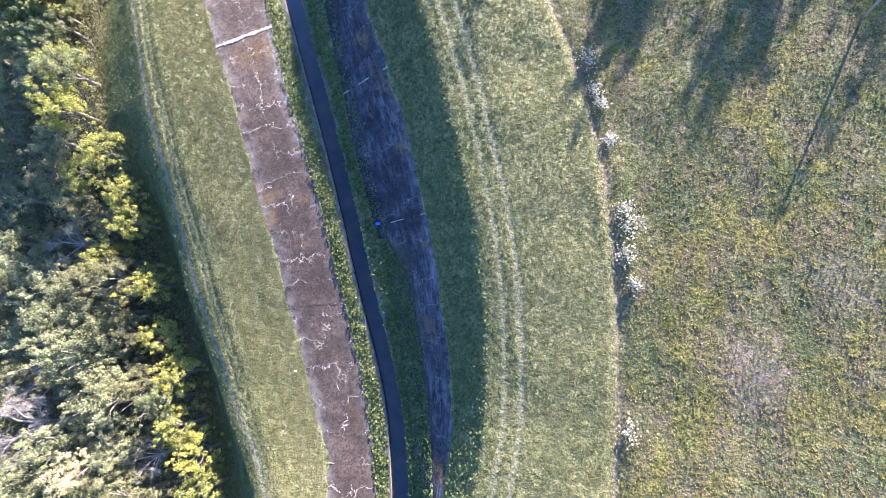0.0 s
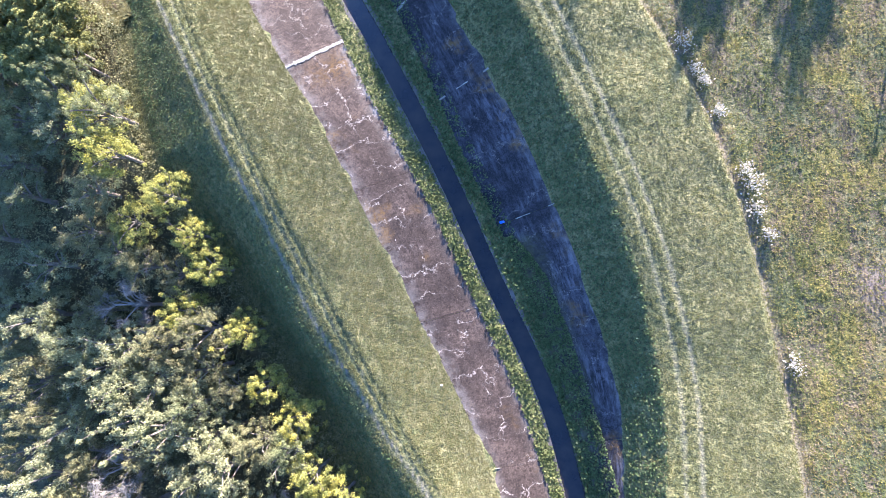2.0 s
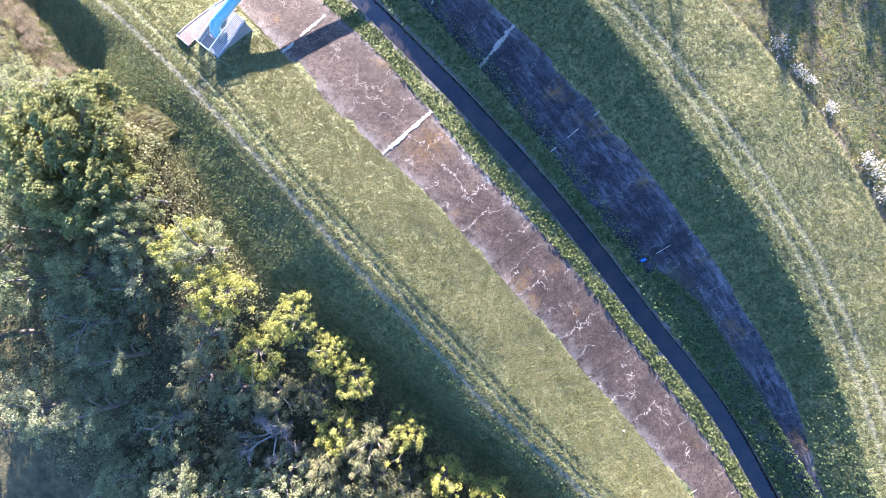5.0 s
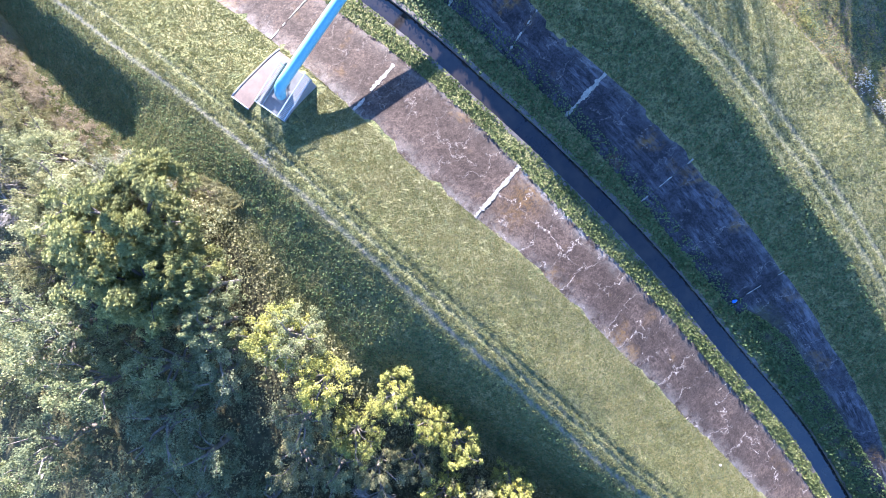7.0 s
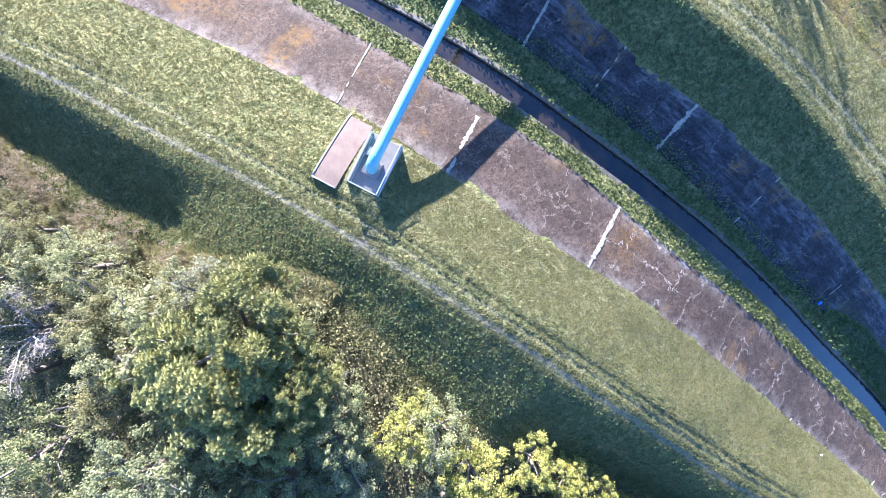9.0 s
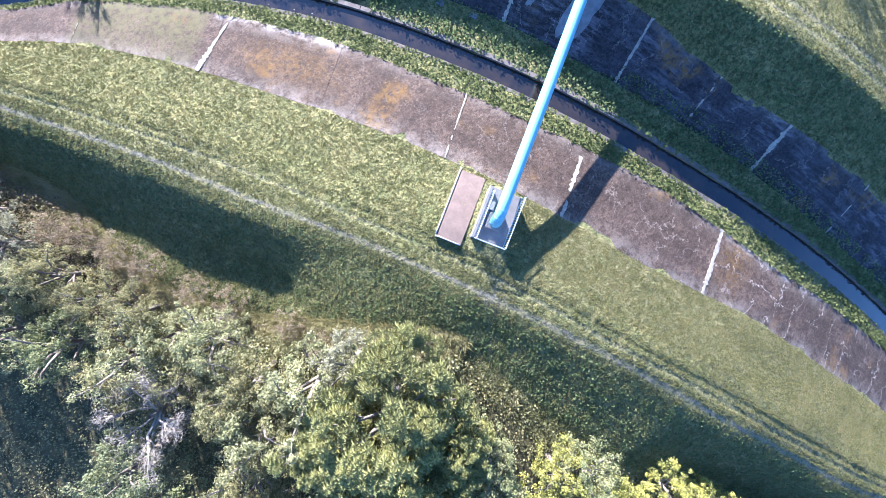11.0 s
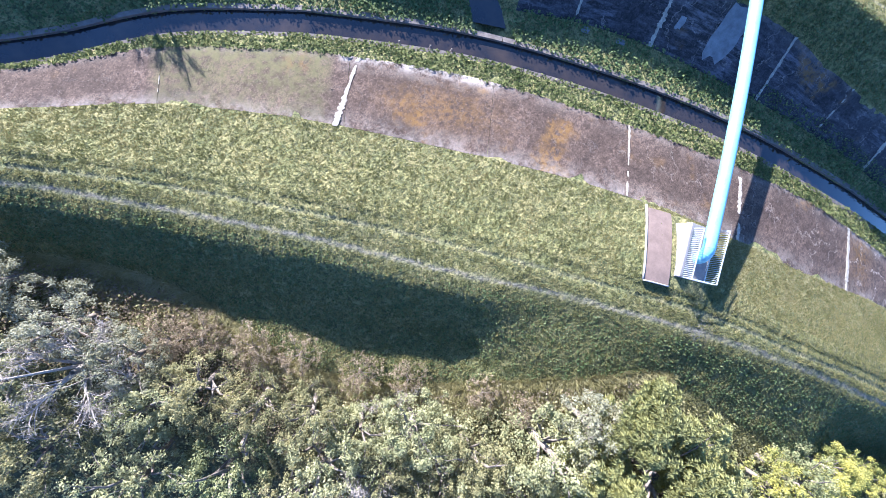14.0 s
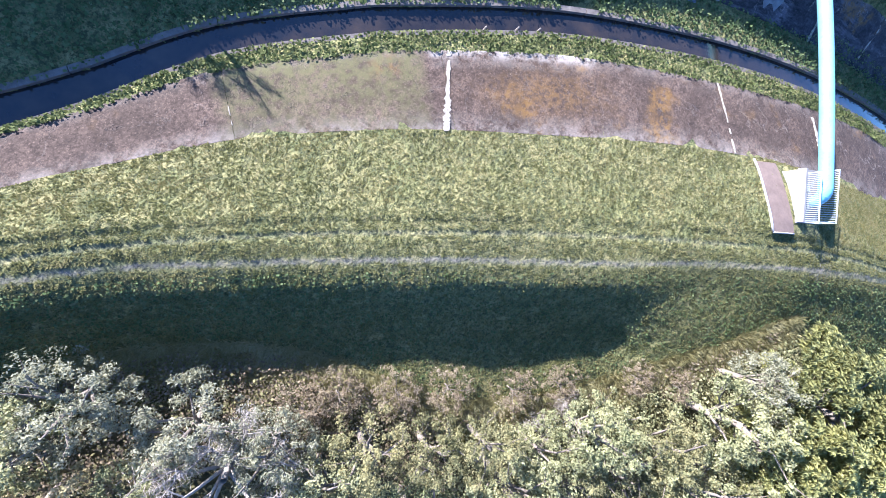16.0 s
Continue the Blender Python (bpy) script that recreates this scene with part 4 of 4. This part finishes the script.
def tufts(name, s, n, high, wide, mat, r, blades=4, up=0.0):
    """Tufts of pointed blades standing on the ground, in one mesh."""
    x, y = lay(s, n)
    p = np.stack([x, y, height(s, n) + up], -1)
    clump = ripple(x, y, 0.9, 31) + 0.6 * ripple(x, y, 2.2, 32)
    cos = []
    for k in range(blades):
        a = r.uniform(0, 6.283, len(s))
        lean = r.uniform(0.7, 1.8, len(s))
        h = high * r.uniform(0.55, 1.25, len(s)) * np.clip(1.0 + 0.45 * clump, 0.45, 1.6) * np.interp(s, (22, 30), (1.0, 1.3))
        d = np.stack([np.cos(a), np.sin(a), 0 * a], -1)
        side = np.stack([-np.sin(a), np.cos(a), 0 * a], -1)
        w = (wide * r.uniform(0.6, 1.3, len(s)))[:, None]
        foot = p + d * (0.25 * wide)
        tip = foot + d * (h * lean)[:, None] + np.stack([0 * a, 0 * a, h], -1)
        cos.append(np.stack([foot - side * w / 2, foot + side * w / 2, tip], 1))
    co = np.concatenate(cos, 1).reshape(-1, 3)
    tri = np.arange(len(co)).reshape(-1, 3)
    return fast_mesh(name, co, tri, mat)


def leaves_on(name, s, n, low, high, size, mat, r, long=1.3, tilt=0.5):
    """Broad leaves held at some height over the ground, in one mesh."""
    x, y = lay(s, n)
    count = len(s)
    p = np.stack([x, y, height(s, n) + r.uniform(low, high, count)], -1)
    out = r.normal(size=(count, 3)) * tilt + np.array([0, 0, 1.0])
    out /= np.linalg.norm(out, axis=1)[:, None]
    along = np.cross(out, r.normal(size=(count, 3)))
    along /= np.linalg.norm(along, axis=1)[:, None]
    side = np.cross(out, along)
    w = size * r.uniform(0.5, 1.4, count)[:, None]
    co = np.stack([p - along * w * long / 2, p + side * w / 2 + out * w * 0.1, p + along * w * long / 2, p - side * w / 2 + out * w * 0.1], 1).reshape(-1, 3)
    k = np.arange(count)[:, None] * 4
    return fast_mesh(name, co, np.concatenate([k + np.array([[0, 1, 2]]), k + np.array([[0, 2, 3]])]), mat)


R = np.random.RandomState(5)


def keep_off(s, n):
    """Where no grass grows: wheel ruts, the pad and the pier."""
    ok = np.ones(len(s), bool)
    for rut, w in ((line("rut_out", s), 0.36), (line("rut_in", s), 0.24), (line("far_rut", s), 0.28), (line("far_rut", s) + 1.35, 0.3)):
        ok &= np.abs(n - rut) > w * R.uniform(0.5, 1.2, len(s))
    ok &= ~((s > 24.1) & (s < 26.35) & (n > -16.5) & (n < -10.6))
    return ok


def grass_field(name, count, s0, s1, lo, hi, high, wide, mat, label, blades=4):
    s, n = scatter(count, s0, s1, lo, hi, R)
    ok = keep_off(s, n)
    ob = new(name, tufts(name, s[ok], n[ok], high, wide, mat, R, blades))
    return tagged(ob, label, "grass", kind="stuff")


S0, S1 = -5.0, 48.0
grass_field("grass", 180000, S0, S1, lambda s: line("toe", s) - 3, lambda s: line("slab_top", s) - 0.02, 0.055, 0.10, GRASS, "short green grass on the near bank", 3)
grass_field("dry_grass", 22000, S0, 26.0, lambda s: line("slab_top", s) - np.interp(s, (0, 14, 22, 26), (4.6, 6.0, 5.0, 2.8)), lambda s: line("slab_top", s) + 0.12, 0.045, 0.10, DRYGRASS, "dry straw-coloured grass above the slabs")
grass_field("grass", 90000, S0, 36.0, lambda s: line("far_top", s) + 0.02, lambda s: line("field", s) + 0.5, 0.05, 0.10, GRASS, "short green grass on the far bank", 3)
grass_field("dry_grass", 4500, S0, 26.0, lambda s: line("far_rut", s) + 3, lambda s: line("field", s) + 0.3, 0.04, 0.08, DRYGRASS, "dry grass on the far bank's back")
grass_field("dry_grass", 15000, 24, 46.0, lambda s: line("toe", s) - 1.8, lambda s: line("toe", s) + 1.0, 0.26, 0.10, DRYGRASS, "tall dry grass at the bank's foot")


def weeds(name, count, s0, s1, lo, hi, low, high, size, mat, label, tilt=0.5):
    s, n = scatter(count, s0, s1, lo, hi, R)
    x, y = lay(s, n)
    thick = 0.5 + 0.5 * ripple(x, y, 2.0, 21)
    ok = R.uniform(0, 1, count) < np.clip(0.25 + thick, 0, 1)
    ok &= ~((np.abs(s - 31.4 - 0.12 * (n - 2.6)) < 0.5) & (n > line("stream", s) + 0.8) & (n < 9))
    return tagged(new(name, leaves_on(name, s[ok], n[ok], low, high, size, mat, R, tilt=tilt)), label, "weeds", kind="stuff")


weeds("bank_weeds", 26000, S0, S1, lambda s: line("slab_low", s) - 0.15, lambda s: line("stream", s) - 0.85, 0.02, 0.24, 0.17, WEED, "leafy green weeds along the sunny water's edge", 0.35)
weeds("bank_weeds", 26000, S0, S1, lambda s: line("stream", s) + 0.85, lambda s: line("far_low", s) + 0.15, 0.02, 0.36, 0.18, LUSH, "leafy green weeds along the shaded water's edge")
weeds("bank_weeds", 16000, S0, 9.3, lambda s: line("far_low", s), lambda s: line("far_low", s) + 2.4 * np.clip((9.6 - s) / 2.0, 0, 1) ** 0.5, 0.03, 0.3, 0.14, LUSH, "leafy weeds spreading over the shaded slabs")
weeds("field_weeds", 120000, -6, 26.0, lambda s: line("field", s) + 0.8, lambda s: line("field", s) + 32.0, 0.01, 0.10, 0.085, FIELD, "rank green and brown weeds of the meadow", 0.25)
grass_field("field_grass", 70000, -6, 26.0, lambda s: line("field", s) + 0.5, lambda s: line("field", s) + 32.0, 0.10, 0.08, FIELD, "tall rough meadow grass", 3)


def clumps(name, spots, count, size, mat, label, category):
    """Small patches of pale seed heads round given places of the plan."""
    s = np.concatenate([R.normal(a, w / 3.0, count) for a, n, w in spots])
    n = line("field", s) + np.concatenate([R.normal(n, w * 1.0, count) for a, n, w in spots])
    return tagged(new(name, leaves_on(name, s, n, 0.1, 0.45, size, mat, R, tilt=0.7)), label, category, kind="stuff")


clumps("seed_heads", [(12.7, 1.8, 0.5), (11.9, 1.4, 0.35), (11.5, 1.6, 0.25), (10.6, 1.5, 0.3), (8.9, 1.7, 0.4), (8.5, 2.0, 0.5), (7.9, 1.6, 0.4), (7.2, 2.0, 0.3), (4.0, 1.5, 0.4)], 130, 0.13, FLUFF, "pale fluffy seed heads along the meadow's edge", "weeds")

# ---- small things ----
for s, n in ((33.0, 1.2), (33.87, 1.2), (32.4, 1.3)):
    p = spot(s, float(line("stream", s)) - 0.8)
    z = float(base(s, n)) - 1.5
    post = tagged(new("post", tube("post", [(p.x, p.y, z - 0.6), (p.x + 0.02, p.y, z + 0.55)], [0.08, 0.07], TIMBER, 8)), "short weathered stake at the water's edge", "post", "stakes in the stream")


def rag(name, at, size, mat, label, category, seed):
    r = random.Random(seed)
    bm = bmesh.new()
    bmesh.ops.create_icosphere(bm, subdivisions=2, radius=1.0)
    for v in bm.verts:
        f = r.uniform(0.7, 1.15)
        v.co = Vector((v.co.x * size[0] * f, v.co.y * size[1] * f, max(-0.6, v.co.z) * size[2] * f))
    ob = tagged(new(name, from_bm(name, bm, mat)), label, category)
    ob.location = at
    return ob


rag("plastic_litter", spot(9.8, 3.3, 0.3), (0.3, 0.18, 0.12), BLUE, "crumpled blue plastic lying in the weeds", "litter", 1)
rag("pale_stone", spot(5.28, -7.05, 0.08), (0.13, 0.12, 0.09), STONE, "pale stone lying on the grass", "stone", 2)


# ---- undergrowth of the wood ----
weeds("undergrowth", 110000, -6, 48.0, lambda s: -60.0 + 0 * s, lambda s: line("toe", s) - 0.8, 0.05, 1.3, 0.16, LEAVES["O"], "tangled olive undergrowth beneath the trees")
weeds("undergrowth", 14000, S0, S1, lambda s: line("toe", s) - 4.0, lambda s: line("toe", s) - 0.3, 0.03, 0.8, 0.13, LEAVES["O"], "low olive scrub along the wood's edge")
weeds("undergrowth", 9000, 25.0, 46.0, lambda s: line("toe", s) - 2.6, lambda s: line("toe", s) + 0.2, 0.03, 0.5, 0.13, LEAVES["R"], "withered brown undergrowth along the bank's foot")


weeds("herbs", 22000, S0, 36.0, lambda s: line("far_top", s) + 0.1, lambda s: line("far_rut", s) - 1.4, 0.02, 0.14, 0.15, LUSH, "broad-leaved herbs dotted through the shaded grass", 0.35)
weeds("herbs", 30000, S0, S1, lambda s: line("toe", s), lambda s: line("rut_out", s) - 0.8, 0.02, 0.12, 0.13, LUSH, "broad-leaved herbs dotted through the bank's outer grass", 0.35)
weeds("herbs", 5000, S0, S1, lambda s: line("rut_in", s) + 0.8, lambda s: line("slab_top", s), 0.01, 0.05, 0.08, WEED, "low herbs dotted through the sunny grass", 0.2)
weeds("herbs", 4000, S0, 23.0, lambda s: line("far_low", s) + 0.2, lambda s: line("far_low", s) + 1.3, 0.06, 0.2, 0.13, LUSH, "weeds creeping over the shaded slabs' lower edge")
weeds("undergrowth", 16000, 24.0, 36.0, lambda s: line("toe", s) - 9.0, lambda s: line("toe", s) - 1.0, 0.1, 1.5, 0.15, LEAVES["B"], "rank grey-green scrub behind the bank's foot")

weeds("undergrowth", 16000, 36.0, 48.0, lambda s: line("toe", s) - 8.0, lambda s: line("toe", s) - 0.6, 0.1, 1.0, 0.14, LEAVES["R"], "dull brown-green scrub behind the bank's foot")


# ---- trees on the sunny side that throw the long shades ----
def plan_of(x, y):
    d = Vector((x - CENTRE[0], y - CENTRE[1]))
    return math.degrees(math.atan2(d.y, d.x)), d.length - BEND


def plant(kind, seed_key, s, n, wide, tall, turn):
    src = PROTOTYPES[seed_key]
    keep = src.matrix_basis.copy()
    src.matrix_basis = Matrix.Identity(4)
    made = copy_thing(src, Matrix.Translation(spot(s, n, -0.1)) @ Matrix.Rotation(turn, 4, "Z") @ Matrix.Diagonal((wide, wide, tall, 1)))
    src.matrix_basis = keep
    return made


for k, (x, y, wide, tall) in enumerate(((40.0, 48.0, 1.4, 1.36), (48.6, 48.6, 1.1, 1.36), (56.0, 41.5, 1.5, 1.36), (28.4, 43.3, 0.9, 1.22), (44.0, 58.0, 1.3, 1.43), (63.0, 46.0, 1.5, 1.43), (42.0, 50.5, 1.4, 1.36), (50.5, 50.5, 1.2, 1.36), (58.5, 44.0, 1.5, 1.36), (54.0, 45.0, 1.4, 1.36), (30.0, 45.0, 0.9, 1.22), (60.5, 41.0, 1.5, 1.36))):
    plant("D", ("D", k % 3), *plan_of(x, y), wide, tall, k * 1.3)
for k, (x, y, wide, tall) in enumerate(((11.0, 49.0, 1.0, 1.6), (13.0, 47.2, 0.9, 1.5), (8.8, 50.8, 0.8, 1.5), (15.8, 44.7, 0.8, 1.5), (-44.4, 87.2, 0.34, 0.75), (-43.6, 86.0, 0.3, 0.8), (-45.6, 87.8, 0.26, 0.6))):
    plant("N", ("N", k % 2), *plan_of(x, y), wide, tall, 0.4 + 1.5 * k)


# ---- edges of the stream bed, the side ditch, and marks on the shaded slabs ----
def bed_wall(off, label):
    thing = tagged(new("bed_wall", None), label, "retaining wall", kind="structure")
    for a in np.arange(-8, 51.9, 3.0):
        verts, faces = [], []
        for b in np.linspace(a + 0.01, a + 2.99, 8):
            mid = float(line("stream", b)) + off
            top = float(base(b, mid)) - 1.24
            for dn, dz in ((-0.2, -0.6), (-0.2, 0.0), (0.2, 0.0), (0.2, -0.6)):
                verts.append(on_plan(b, mid + dn, top + dz))
        for k in range(7):
            for j in range(4):
                faces.append((4 * k + j, 4 * k + (j + 1) % 4, 4 * k + 4 + (j + 1) % 4, 4 * k + 4 + j))
        faces += [(3, 2, 1, 0), (28, 29, 30, 31)]
        part("wall_block", mesh_from("wall_block", verts, faces, EDGING), thing)
    return thing


bed_wall(-1.15, "low concrete edging along the sunny side of the stream")
bed_wall(1.15, "low concrete edging along the shaded side of the stream")


def ditch_water():
    verts, faces = [], []
    rows = np.linspace(2.6, 7.2, 9)
    for n in rows:
        mid, half = 31.4 + 0.12 * (n - 2.6), 0.42 + 0.02 * n
        for k in range(5):
            a = mid + half * (k / 2.0 - 1)
            x, y = lay(a, n)
            verts.append((x, y, float(base(a, n)) - 1.53))
    for i in range(len(rows) - 1):
        for k in range(4):
            faces.append((i * 5 + k, i * 5 + k + 1, i * 5 + k + 6, i * 5 + k + 5))
    return mesh_from("ditch_water", verts, faces, WATER, True)


part("ditch_water", ditch_water(), water)
headwall = tagged(new("headwall", None), "pale concrete headwall where the side ditch comes out", "wall")
hx = spot(31.85, 6.8)
headwall.matrix_basis = pose(hx.x, hx.y, float(base(31.85, 6.8)) - 0.9, 0, 0, 32.3)
part("wall_block", box("wall_block", (0.35, 3.0, 2.0), PIER, 0.04), headwall)
part("coping", box("coping", (0.5, 3.2, 0.16), PIER, 0.03), headwall, "", pose(0, 0, 1.08))


def smear(s_at, n_at, ds, dn, mat, name, label, seed):
    """A thin, uneven coat of newer concrete on the far slabs."""
    r = random.Random(seed)
    bm = bmesh.new()
    rim = []
    for k in range(22):
        a = 6.283 * k / 22
        f = r.uniform(0.84, 1.1)
        c, d = math.cos(a), math.sin(a)
        sq = 1 / max(abs(c), abs(d)) ** 0.6
        sa, n = s_at + ds * c * f * sq - 0.05 * dn * d * sq, n_at + dn * d * f * sq
        x, y = lay(sa, n)
        rim.append(bm.verts.new((x, y, float(base(sa, n) + relief(sa, n)) + 0.085)))
    f = bm.faces.new(rim)
    ext = bmesh.ops.extrude_face_region(bm, geom=[f])
    bmesh.ops.translate(bm, vec=(0, 0, -0.06), verts=[v for v in ext["geom"] if isinstance(v, bmesh.types.BMVert)])
    return part(name, from_bm(name, bm, mat), far_apron, label)


smear(24.8, 6.8, 0.42, 2.3, PATCH, "concrete_patch", "pale newer concrete patch", 31)
smear(26.2, 6.4, 0.1, 0.5, PATCH, "concrete_patch", "pale newer concrete patch", 32)
smear(28.7, 4.0, 0.12, 0.3, PATCH, "concrete_patch", "pale newer concrete patch", 33)
smear(27.6, 3.8, 0.14, 0.25, PATCH, "concrete_patch", "pale newer concrete patch", 34)

# a timber pole in the meadow
pp = spot(11.9, 43.5)
pole = tagged(new("timber_pole", None), "weathered timber pole standing in the meadow", "pole")
pole.location = pp
part("shaft", tube("shaft", [(0, 0, -0.5), (0, 0, 1.5), (0.03, 0, 3.4)], [0.10, 0.09, 0.08], TIMBER, 10), pole)
part("cross_arm", box("cross_arm", (0.9, 0.1, 0.1), TIMBER, 0.01), pole, "", pose(0.03, 0, 3.2))
